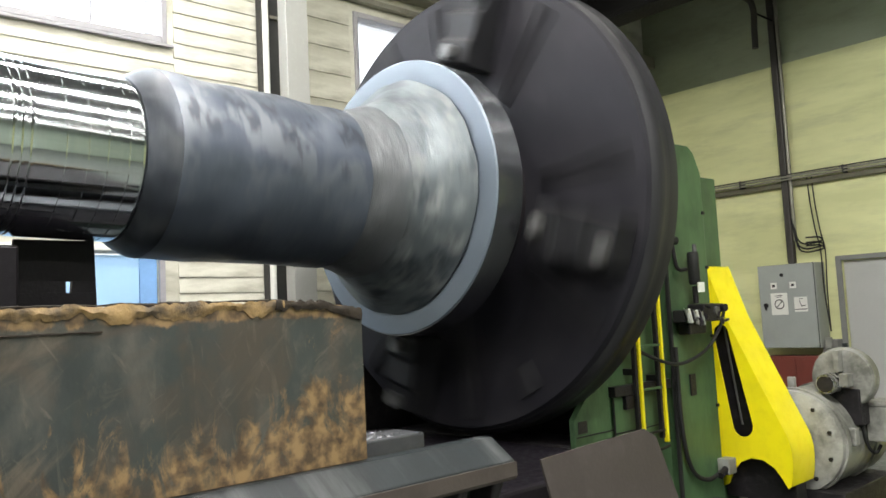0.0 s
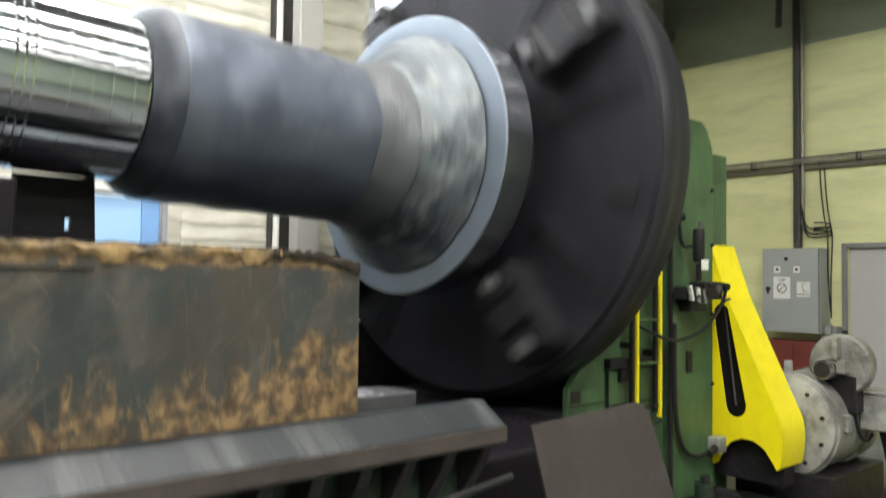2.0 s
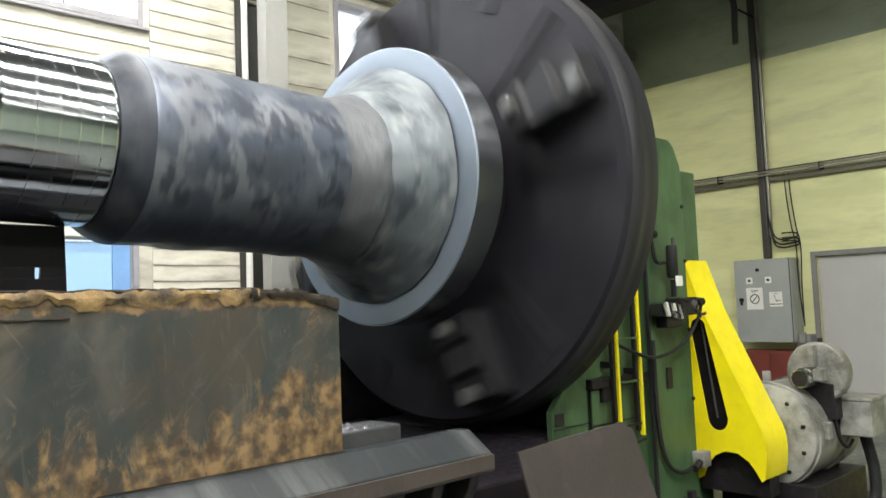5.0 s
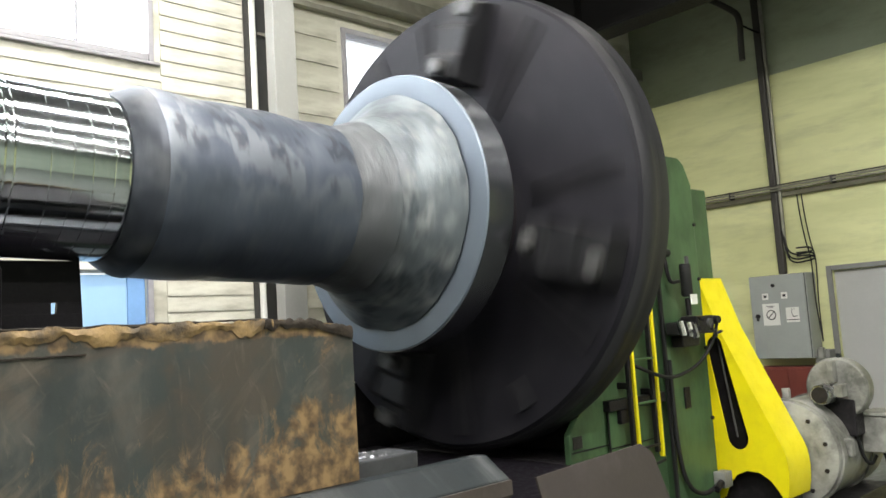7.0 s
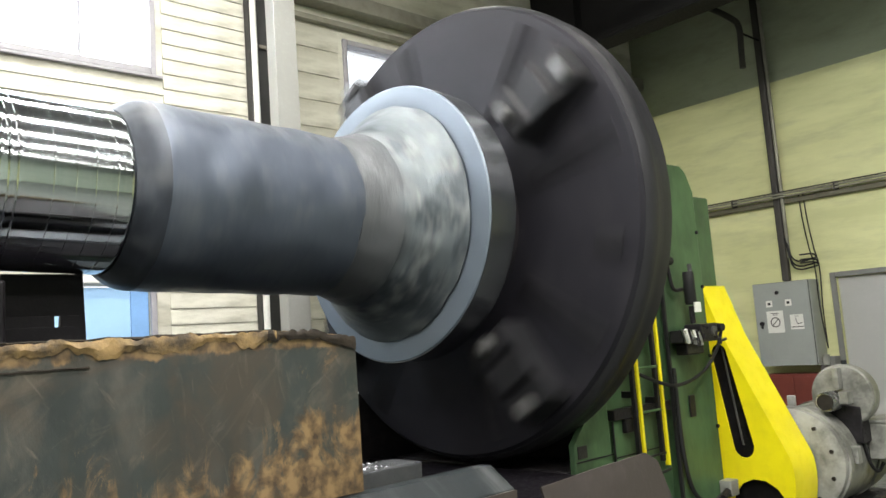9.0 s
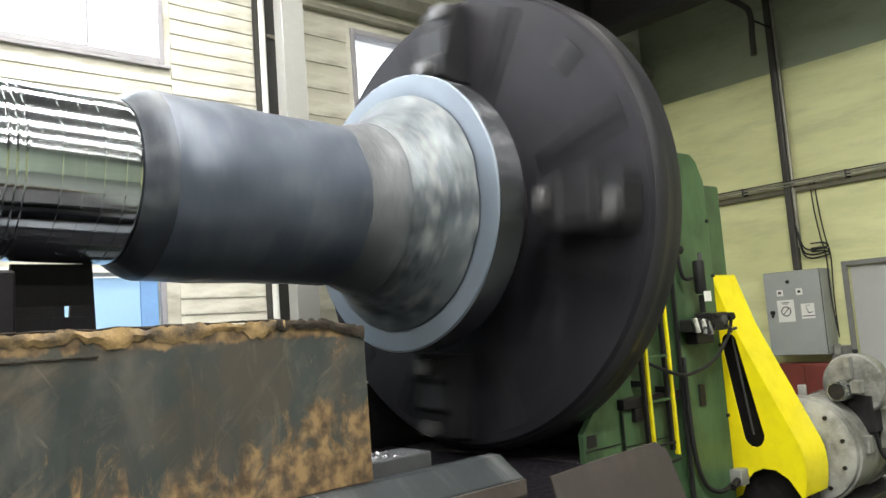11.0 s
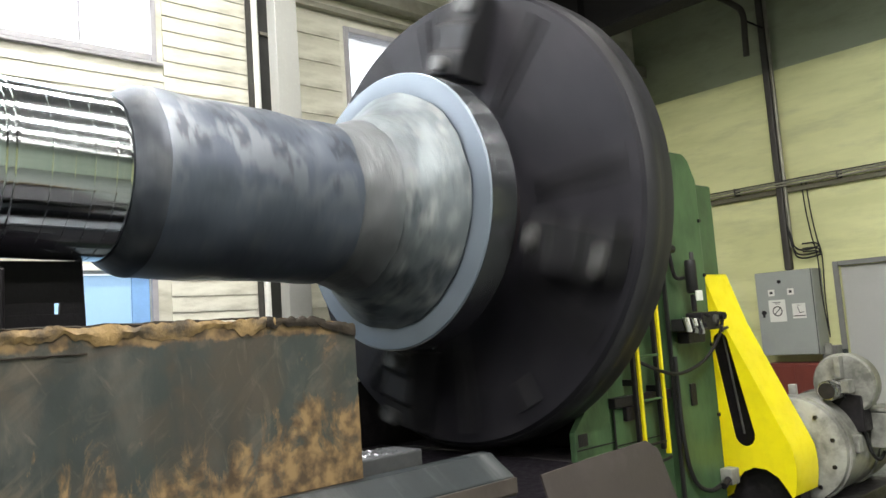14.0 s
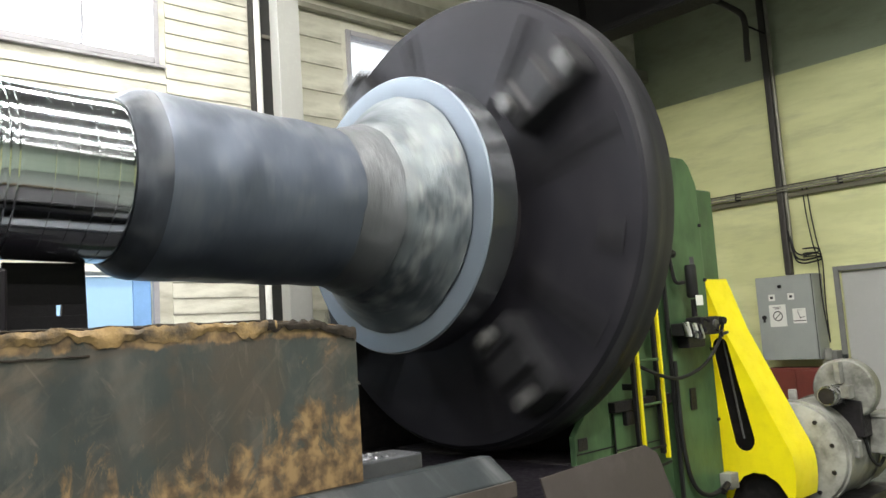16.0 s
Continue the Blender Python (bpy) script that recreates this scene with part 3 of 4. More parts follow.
for k in range(4):
    a = PH + 90 * k
    jm = pose(0, 0, 0, a, 0, 0)
    # radial guide, jaw steps, clamp screw
    jb = prism([(0.88, 3.478 - S0), (0.88, 3.26 - S0), (0.90, 3.22 - S0), (1.03, 3.22 - S0), (1.06, 3.25 - S0), (1.22, 3.25 - S0), (1.25, 3.30 - S0), (1.40, 3.32 - S0), (1.42, 3.478 - S0)],
               "y", -0.14, 0.14, bevel=0.012)
    for v in jb.verts:
        v.co = Vector((v.co.z, v.co.x, v.co.y))
    jaw = part("jaw", jb, JAW, plate, "oiled black stepped jaw", m=jm)
    part("jaw_screw", turned([(3.15 - S0, 0.0), (3.15 - S0, 0.042), (3.16 - S0, 0.05), (3.221 - S0, 0.05), (3.221 - S0, 0.0)], 12), DULL, jaw, "dull clamp screw", m=pose(0, 0.955, 0))
    part("jaw_screw", turned([(3.26 - S0, 0.0), (3.26 - S0, 0.05), (3.312 - S0, 0.05), (3.312 - S0, 0.0)], 12), DULL, jaw, "dull clamp screw", m=pose(0, 1.35, 0.05))
    for da in (-24, 24):
        sm = pose(0, 0, 0, a + 45 + da, 0, 0)
        part("slot_rail", box(3.462 - S0, 3.4795 - S0, 0.75, 1.40, -0.05, -0.028, 0.004), JAW, plate, m=sm)
        part("slot_rail", box(3.462 - S0, 3.4795 - S0, 0.75, 1.40, 0.028, 0.05, 0.004), JAW, plate, m=sm)
for a, r in ((63, 1.3), (243, 1.28)):
    part("balance_weight", box(3.455 - S0, 3.479 - S0, -0.09, 0.09, -0.04, 0.04, 0.006), JAW, plate, m=pose(0, 0, 0, a, 0, 0) @ pose(0, r, 0))


# ---- the lathe: bed, carriage shield, headstock ----
bed = thing("lathe_bed", pose(0, 0, 0), "long cast-iron lathe bed, dark oily green with steel slideways", "lathe bed")
BX0, BX1 = -6.0, 2.09
part("slideway", prism([(2.256, 1.03), (2.256, 1.088), (2.37, 1.165), (2.43, 1.165), (2.43, 1.03)], "x", BX0, BX1, bevel=0.006), RAIL, bed, "worn grey steel slideway")
part("rail_lip", prism([(2.256, 1.016), (2.244, 1.03), (2.246, 1.084), (2.2545, 1.084), (2.2545, 1.028), (2.43, 1.028), (2.43, 1.016)], "x", BX0, BX1, bevel=0.002), RAIL_LIP, bed, "brown oiled rail edge")
part("front_web", box(BX0, BX1 - 0.02, 2.42, 2.60, 0.02, 1.014), GREEN_DIRTY, bed, "oily dark green casting")
for i in range(34):
    x = BX1 - 0.07 - 0.185 * i
    part("rib", prism([(2.42, 0.80), (2.42, 1.014), (2.272, 1.014), (2.30, 0.95), (2.38, 0.84)], "x", x - 0.026, x + 0.026, bevel=0.008), BLACK, bed)
part("foot", box(BX0, BX1, 2.28, 4.95, 0.0, 0.10, 0.01), BLACK, bed)
part("second_way", box(BX0, BX1 + 0.06, 3.30, 3.52, 0.56, 1.155, 0.008), WAY, bed, "worn steel inner slideway")
part("inner_way", box(BX0, BX1 + 0.02, 2.80, 3.00, 0.9, 1.15, 0.008), WAY, bed, "worn steel inner slideway")
part("inner_web", box(BX0, BX1 - 0.02, 2.64, 2.98, 0.1, 0.898), BLACK, bed)
# added black sheet hides the lit wall, so the gap stays dark
part("back_shield", box(BX0, 4.6, 5.06, 5.10, 0.0, 1.30, 0.004), BLACK, bed, "black sheet added behind the bed to darken the gap")
part("back_way", box(BX0, BX1, 4.35, 4.90, 0.95, 1.12, 0.008), RAIL, bed, "worn steel back slideway")
part("back_web", box(BX0, BX1 - 0.02, 4.40, 4.85, 0.1, 0.948), GREEN_DIRTY, bed)
part("trough", box(BX0, BX1, 3.02, 4.35, 0.1, 0.55), BLACK, bed)
# near-black block stands in for the faceplate's shadow and the pit
part("gap_base", box(BX1 + 0.134, 3.62, 2.75, 5.05, 0.0, 0.82, 0.02), STEADY, bed, "near-black block for the shaded pit under the faceplate")
# cable and pipe along the bed's front
part("oil_line", pipe([(-2.0, 2.27, 0.62), (0.2, 2.27, 0.60), (0.7, 2.28, 0.66), (1.0, 2.27, 0.78), (1.35, 2.26, 0.76), (1.7, 2.26, 0.84), (2.15, 2.28, 0.88)], 0.014), RUBBER, bed, "black oil line")

# carriage shield: a rusted plate box standing on the front slideway; its frame's origin is at the lower free corner
shield = thing("carriage_shield", pose(1.507, 2.4, 1.168), "rusted grey-green steel shield box standing on the slideway", "machine shield")
SL = 3.2
bm = bmesh.new()
NX, NZ = 128, 16
grid = [[None] * (NZ + 1) for _ in range(NX + 1)]
for i in range(NX + 1):
    for j in range(NZ + 1):
        x = -SL * (1 - i / NX)
        top = 0.545 + 0.012 * noise.noise(Vector((x * 9, 0, 5))) - 0.035 * max(0, 1 + x / 0.17)
        z = j / NZ * top
        grid[i][j] = bm.verts.new((x, -0.006 * noise.noise(Vector((x * 2.3, z * 4, 1))) - 0.002, z))
for i in range(NX):
    for j in range(NZ):
        bm.faces.new((grid[i][j], grid[i + 1][j], grid[i + 1][j + 1], grid[i][j + 1]))
top = [bm.verts.new((g[-1].co.x, 0.03, g[-1].co.z)) for g in grid]
bot = [bm.verts.new((g[0].co.x, 0.03, 0)) for g in grid]
for i in range(NX):
    bm.faces.new((grid[i][-1], grid[i + 1][-1], top[i + 1], top[i]))
    bm.faces.new((grid[i + 1][0], grid[i][0], bot[i], bot[i + 1]))
    bm.faces.new((top[i], top[i + 1], bot[i + 1], bot[i]))
bm.faces.new([*grid[-1], top[-1], bot[-1]])
bm.faces.new([*reversed(grid[0]), bot[0], top[0]])
part("front_plate", bm, RUST_PLATE, shield, "dark plate with ochre rust streaks", smooth=True)
part("end_plate", box(-0.030, -0.002, 0.034, 0.62, 0.0, 0.48, 0.004), RUST_PLATE, shield)
part("top_plate", box(-SL, -0.032, 0.034, 0.62, 0.45, 0.475, 0.004), BLACK, shield)


def ragged_strip(x0, x1, high, low, y, thick, seed, step=0.008, rough=0.02):
    """A torn, uneven band of rust scale that clings along the plate's upper edge."""
    bm = bmesh.new()
    rows = []
    n = int((x1 - x0) / step)
    for i in range(n + 1):
        x = x0 + (x1 - x0) * i / n
        f = lambda s, a: noise.noise(Vector((x * s, seed, a)))
        hi = high(x) + rough * 0.5 * f(14, 1) + rough * 0.25 * f(50, 2)
        lo = low(x) + rough * 1.1 * f(9, 3) + rough * 0.6 * f(37, 4)
        gap = noise.noise(Vector((x * 5.3, seed * 3, 9))) + 0.5 * noise.noise(Vector((x * 17, seed, 4)))
        if gap < -0.05 and rough < 0.025:
            lo = hi - 0.006
        lo = min(lo, hi - 0.004)
        ring = []
        for j in range(5):
            z = lo + (hi - lo) * j / 4
            ring.append(bm.verts.new((x, y - thick * (0.5 + 0.5 * noise.noise(Vector((x * 22, z * 22, seed)))) * (1 - abs(j - 2.4) / 3.2), z)))
        ring.append(bm.verts.new((x, y + 0.004, hi)))
        ring.append(bm.verts.new((x, y + 0.004, lo)))
        rows.append(ring)
    for a, c in zip(rows, rows[1:]):
        for k in range(7):
            bm.faces.new((a[k], a[(k + 1) % 7], c[(k + 1) % 7], c[k]))
    bm.faces.new(rows[0])
    bm.faces.new(rows[-1][::-1])
    return bm


part("torn_edge", ragged_strip(-0.34, -0.004, lambda x: 0.548 - 0.036 * max(0, 1 + x / 0.17), lambda x: 0.520 - 0.045 * max(0, 1 + x / 0.17), -0.008, 0.014, 4.0, step=0.005, rough=0.03), BROWN, shield, "torn dark upper edge", smooth=True)
part("rust_crust", ragged_strip(-SL, -0.31, lambda x: 0.551, lambda x: 0.514 + 0.034 * noise.noise(Vector((x * 5, 2, 2))) + 0.012 * noise.noise(Vector((x * 45, 1, 2))), -0.004, 0.022, 7.0, step=0.005, rough=0.026), OCHRE, shield, "crumbling ochre rust crust", smooth=True)
part("paint_seam", ragged_strip(-SL, -0.88, lambda x: 0.482, lambda x: 0.476, -0.006, 0.005, 2.0, rough=0.007), BROWN, shield, "dark lifted paint edge", smooth=True)
part("upper_edge", ragged_strip(-SL, -0.33, lambda x: 0.556, lambda x: 0.546, -0.002, 0.008, 6.0, rough=0.008), BROWN, shield, smooth=True)

# bright swarf lying on the inner slideway
random.seed(4)
swarf = bmesh.new()
for i in range(130):
    x, y = random.gauss(1.80, 0.10), random.uniform(2.83, 2.99)
    L, r = random.uniform(0.004, 0.018), random.uniform(0, 6.28)
    p = Vector((x, y, 1.1505))
    d = Vector((math.cos(r), math.sin(r), 0)) * L
    w = Vector((-d.y, d.x, 0)) * 0.35
    up = Vector((0, 0, random.uniform(0.002, 0.009)))
    vs = [swarf.verts.new(q) for q in (p - d, p + w, p + d, p - w, p + up)]
    for k in range(4):
        swarf.faces.new((vs[k], vs[(k + 1) % 4], vs[4]))
    swarf.faces.new(vs[3::-1])
tagged(part("swarf", swarf, CHIP), "bright steel chips scattered on the slideway", "metal chips", kind="stuff")

# steady rest under the journal
steady = thing("steady_rest", pose(0.97, 4.0, 1.12), "dark plum painted cast-iron steady rest under the journal", "steady rest")
part("lower_web", prism([(-0.22, 0.0), (0.20, 0.0), (0.18, 0.715), (-0.20, 0.715)], "y", -0.012, 0.012), STEADY, steady)
part("web", prism([(-0.20, 0.7152), (0.046, 0.7152), (0.046, 0.765), (-0.195, 0.765)], "y", -0.012, 0.012), STEADY, steady)
part("web", prism([(0.068, 0.7152), (0.18, 0.7152), (0.178, 0.765), (0.072, 0.765)], "y", -0.012, 0.012), STEADY, steady)
part("upper_web", prism([(-0.195, 0.7652), (0.178, 0.7652), (0.172, 0.955), (-0.17, 0.955)], "y", -0.012, 0.012), STEADY, steady)
part("base", box(-0.24, 0.24, -0.2, 0.2, -0.56, -0.001, 0.01), STEADY, steady)
part("cheek", prism([(-0.60, 0.0), (-0.23, 0.0), (-0.22, 0.90), (-0.50, 0.90)], "y", -0.30, 0.20, bevel=0.012), STEADY, steady)

# headstock
hs = thing("headstock", pose(0, 0, 0), "tall green enamelled lathe headstock with panels", "lathe headstock")
part("body", box(4.02, 5.262, 3.26, 4.95, 0.03, 2.30, 0.02), GREEN, hs)
part("foot_casting", box(3.64, 4.015, 3.285, 4.95, 0.02, 0.82, 0.02), BLACK, hs)
# black plate added over the green face behind the faceplate
part("spindle_guard", box(3.97, 4.017, 3.27, 4.93, 0.825, 2.2, 0.01), BLACK, hs, "black plate covering the headstock face behind the faceplate")
part("skirt_panel", prism([(3.66, 0.05), (3.66, 0.975), (3.83, 1.14), (4.018, 1.45), (4.018, 0.05)], "y", 3.238, 3.282, bevel=0.006), GREEN, hs)
part("access_plate", box(3.685, 3.775, 3.231, 3.237, 0.89, 0.965, 0.003), BLACK, hs, "dark access opening")
part("panel_seam", box(4.042, 4.052, 3.226, 3.2345, 0.1, 1.07), RUBBER, hs)
part("panel_seam", box(3.67, 4.04, 3.2315, 3.2375, 0.868, 0.876), RUBBER, hs)
part("panel_seam", box(4.064, 4.66, 3.2295, 3.2345, 0.840, 0.848), RUBBER, hs)
part("hanging_block", box(4.145, 4.275, 3.20, 3.234, 0.985, 1.072, 0.006), BLACK, hs)
part("side_panel", prism([(4.70, 0.10), (5.24, 0.10), (5.24, 2.60), (5.16, 2.745), (5.09, 2.79), (4.70, 2.79)], "y", 3.185, 3.9, bevel=0.012), GREEN, hs, "green side panel with a chamfered top")
part("rear_column", box(5.265, 5.60, 3.27, 4.7, 0.03, 2.60, 0.015), GREEN, hs)
part("panel_seam", box(5.268, 5.286, 3.255, 3.2685, 0.1, 2.58), BLACK, hs)
part("top_cap", box(4.04, 5.0, 3.5, 4.8, 2.30, 2.76, 0.03), GREEN, hs)
part("lower_panel", box(4.06, 4.67, 3.235, 3.258, 0.15, 1.07, 0.006), GREEN, hs)
part("access_plate", box(4.30, 4.36, 3.218, 3.2345, 0.62, 0.70, 0.006), BLACK, hs)
part("access_plate", box(4.87, 4.945, 3.172, 3.183, 1.0, 1.15, 0.006), BLACK, hs, "dark access opening")
part("black_shelf", box(4.03, 4.672, 3.20, 3.257, 1.075, 1.14, 0.006), BLACK, hs)
part("edge_strip", box(4.676, 4.698, 3.172, 3.2, 0.15, 2.1, 0.004), RUBBER, hs)
for z in (0.45, 0.9, 1.4, 1.9, 2.3):
    part("bolt", turned([(-0.012, 0.0), (-0.012, 0.014), (0.006, 0.014), (0.006, 0.0)], 6), BLACK, hs, m=pose(5.215, 3.181, z, 0, 0, 90))

# ladder of yellow bars
ladder = thing("ladder", pose(0, 0, 0), "narrow yellow and black steel ladder on the headstock", "ladder")
LT = ((4.235, 0.80), (4.495, 0.74))
for x, z in LT:
    part("stile", box(x - 0.012, x + 0.012, 3.135, 3.165, z, 2.15, 0.004), YELLOW, ladder)
    part("stile_edge", box(x - 0.042, x - 0.014, 3.15, 3.18, z + 0.03, 2.15, 0.004), BLACK, ladder)
    part("standoff", box(x - 0.03, x, 3.18, 3.258, z + 0.40, z + 0.44), BLACK, ladder)
for z in (0.82, 1.10, 1.38, 1.66, 1.94):
    part("rung", pipe([(4.235, 3.155, z), (4.495, 3.155, z)], 0.009, 8), BLACK if z < 0.9 else GREEN, ladder)

# yellow belt guard across the machine's end
guard = thing("belt_guard", pose(5.3, 0, 0), "bright yellow sheet-metal belt guard with a long slot", "machine guard")


def guard_face():
    """The guard's face with its long slot and the arch at its foot, as a sheet with thickness."""
    out = [(3.25, 1.90), (3.235, 1.90), (3.11, 1.53), (2.725, 0.70), (2.708, 0.65), (2.70, 0.60), (2.697, 0.54), (2.70, 0.48), (2.707, 0.42), (2.72, 0.36), (2.745, 0.34)]
    arch = [(2.78 + 0.0, 0.40), (2.83, 0.47), (2.91, 0.52), (3.00, 0.525), (3.08, 0.49), (3.14, 0.42), (3.18, 0.33)]
    out += arch + [(3.27, 0.28)]
    slot = []
    cx0, cz0, cx1, cz1, w0, w1 = 3.157, 1.41, 3.043, 0.755, 0.060, 0.078
    for k in range(9):
        a = radians(180 * k / 8)
        slot.append((cx0 + w0 * math.cos(a), cz0 + w0 * 1.1 * math.sin(a)))
    for k in range(9):
        a = radians(180 + 180 * k / 8)
        slot.append((cx1 + w1 * math.cos(a), cz1 + w1 * 1.1 * math.sin(a)))
    bm = bmesh.new()
    loops = []
    for pts in (out, slot):
        vs = [bm.verts.new((0, y, z)) for y, z in pts]
        es = [bm.edges.new((vs[i], vs[(i + 1) % len(vs)])) for i in range(len(vs))]
        loops.append(es)
    bmesh.ops.triangle_fill(bm, use_beauty=True, edges=[e for es in loops for e in es], normal=(-1, 0, 0))
    r = bmesh.ops.extrude_face_region(bm, geom=list(bm.faces))
    for v in r["geom"]:
        if isinstance(v, bmesh.types.BMVert):
            v.co.x += 0.010
    return bm


part("face", guard_face(), YELLOW, guard)
edge = [(3.235, 1.90), (3.11, 1.53), (2.725, 0.70), (2.708, 0.65), (2.70, 0.60), (2.697, 0.54), (2.70, 0.48), (2.707, 0.42), (2.72, 0.36)]
bm = bmesh.new()
o = [[bm.verts.new((x, y + dy, z + dz)) for y, z in edge] for x, dy, dz in ((-0.004, 0, 0), (0.34, 0, 0), (0.34, 0.008, -0.006), (-0.004, 0.008, -0.006))]
for i in range(len(edge) - 1):
    for k in range(4):
        bm.faces.new((o[k][i], o[k][i + 1], o[(k + 1) % 4][i + 1], o[(k + 1) % 4][i]))
for i in (0, -1):
    bm.faces.new([o[k][i] for k in range(4)])
part("side_band", bm, YELLOW, guard, "slanting yellow edge band", smooth=True)
part("top_tab", box(0.0, 0.34, 3.235, 3.262, 1.901, 1.909), YELLOW, guard)
# black block stands for the shade seen through slot and arch
part("inner_cover", prism([(3.25, 0.22), (3.25, 1.6), (3.12, 1.5), (2.74, 0.68), (2.73, 0.22)], "x", 0.09, 0.24), BLACK, guard, "black block for the shaded inside of the guard")
part("inner_pipe", pipe([(0.05, 3.16, 1.50), (0.05, 3.07, 0.75)], 0.008, 8), DULL, guard)
for y, z in ((3.235, 1.885), (3.24, 1.70), (3.24, 1.2), (3.245, 0.8)):
    part("screw", turned([(-0.014, 0.0), (-0.014, 0.009), (-0.004, 0.009), (-0.004, 0.0)], 8), BLACK, guard, m=pose(0, y, z))

# air valve assembly beside the guard
valve = thing("air_valve_unit", pose(4.90, 3.10, 1.55), "black and white valve unit with hoses on the headstock", "valve unit")
part("cylinder", turned([(-0.115, 0), (-0.115, 0.034), (-0.10, 0.04), (0.10, 0.04), (0.115, 0.03), (0.115, 0)], 20), RUBBER, valve, smooth=True, m=pose(0.0, 0, 0.335, 0, 90, 0))
part("cap", turned([(-0.03, 0), (-0.03, 0.016), (0.03, 0.016), (0.03, 0)], 12), DULL, valve, m=pose(0.03, 0, 0.475, 0, 90, 0))
part("tag", box(-0.04, 0.04, -0.052, -0.041, 0.165, 0.235, 0.003), PAPER, valve, "white square tag")
part("neck", turned([(-0.06, 0), (-0.06, 0.02), (0.06, 0.02), (0.06, 0)], 12), BLACK, valve, m=pose(0.0, 0, 0.15, 0, 90, 0))
part("valve_block", box(-0.03, 0.20, -0.07, 0.06, -0.04, 0.085, 0.012), BLACK, valve)
part("manifold", box(-0.24, -0.032, -0.05, 0.05, -0.035, 0.05, 0.01), RUBBER, valve)
for i in range(7):
    part("coil", turned([(-0.05, 0), (-0.05, 0.012), (0.05, 0.012), (0.05, 0)], 12), (BRIGHT, WHITE, BLACK)[i % 3], valve, "solenoid coil", smooth=True,
         m=pose(-0.235 + 0.032 * i, -0.066, 0.012 - 0.004 * i, 0, 70, 0))
part("knob", turned([(-0.05, 0), (-0.05, 0.026), (0.02, 0.034), (0.02, 0)], 16), JAW, valve, smooth=True, m=pose(0.225, -0.05, 0.05, 0, 0, 80))
part("gauge", turned([(-0.015, 0), (-0.015, 0.03), (0.0, 0.033), (0.0, 0)], 18), DULL, valve, smooth=True, m=pose(0.13, -0.072, 0.03, 0, 0, 90))
random.seed(9)
for i in range(9):
    x, z, L = random.uniform(-0.22, 0.20), random.uniform(-0.05, 0.07), random.uniform(0.015, 0.03)
    part("fitting", turned([(-L, 0), (-L, 0.010), (L, 0.010), (L, 0)], 8), (BLACK, DULL, BLACK)[i % 3], valve, m=pose(x, random.uniform(-0.13, -0.08), z, 0, random.uniform(-80, 80), random.uniform(0, 90)))
part("arm", pipe([(-0.05, 0.03, 0.33), (-0.16, 0.03, 0.34), (-0.17, 0.05, 0.50)], 0.014, 8), BLACK, valve)
part("drip_block", box(-0.16, 0.06, -0.03, 0.06, -0.12, -0.042, 0.01), BLACK, valve)
part("fitting", turned([(-0.04, 0), (-0.04, 0.03), (0.04, 0.03), (0.04, 0)], 10), RUBBER, valve, m=pose(-0.17, 0.05, 0.53))
cable = tagged(part("hose", pipe([(5.14, 3.03, 1.58), (5.10, 3.05, 1.46), (4.96, 3.07, 1.33), (4.78, 3.08, 1.265), (4.57, 3.09, 1.244), (4.36, 3.12, 1.30), (4.12, 3.2, 1.42)], 0.012), RUBBER),
               "thin black hose sagging across the headstock", "hose")
cable = tagged(part("hose", pipe([(4.69, 3.16, 1.35), (4.695, 3.155, 0.80), (4.77, 3.15, 0.52), (4.95, 3.14, 0.42), (5.16, 3.13, 0.46)], 0.016), RUBBER),
               "black hose bent round the green panel's foot", "hose")
cable = tagged(part("hose", pipe([(4.49, 3.13, 0.72), (4.35, 3.12, 0.72), (4.24, 3.15, 0.80)], 0.010), RUBBER), "short black hose under the ladder", "hose")
clamp = thing("hose_connector", pose(5.2, 3.12, 0.47), "grey hose connector on the headstock's foot", "connector")
part("body", box(-0.05, 0.06, -0.03, 0.06, -0.05, 0.06, 0.008), MOTOR, clamp)
part("stub", pipe([(-0.05, 0, -0.01), (-0.14, -0.01, -0.04)], 0.025, 10), BLACK, clamp)

# guard sheet leaning on the bed's end
sheet = thing("leaning_guard_sheet", pose(2.36, 2.20, 0.0, -9, 0, -1), "brown-grey steel sheet leaning against the bed's end", "metal sheet")
part("plate", prism([(0.15, 0.0), (-0.01, 1.05), (0.30, 1.065), (0.72, 1.08), (0.80, 1.03), (0.93, 0.55), (0.98, 0.0)], "y", -0.006, 0.006, bevel=0.002), SHEET, sheet)
# extra plate laid over the sheet for its shadowed lower part
part("lower_shadow_plate", prism([(0.30, 0.0), (0.46, 0.45), (0.90, 0.58), (0.96, 0.0)], "y", -0.014, -0.008), SHEET, sheet)

# floor clutter at the headstock's foot
foot = thing("foot_block", pose(4.86, 3.02, 0), "oily black machine foot with bolts", "machine foot")
part("block", box(-0.18, 0.22, -0.10, 0.14, 0.0, 0.16, 0.02), BLACK, foot)
part("boss", turned([(0, 0), (0, 0.07), (0.12, 0.07), (0.12, 0)], 16), GREEN_DIRTY, foot, smooth=True, m=pose(-0.02, 0, 0.16, 0, -90, 0))
part("nut", turned([(0, 0), (0, 0.035), (0.05, 0.035), (0.05, 0)], 6), BLACK, foot, m=pose(-0.02, 0, 0.28, 0, -90, 0))

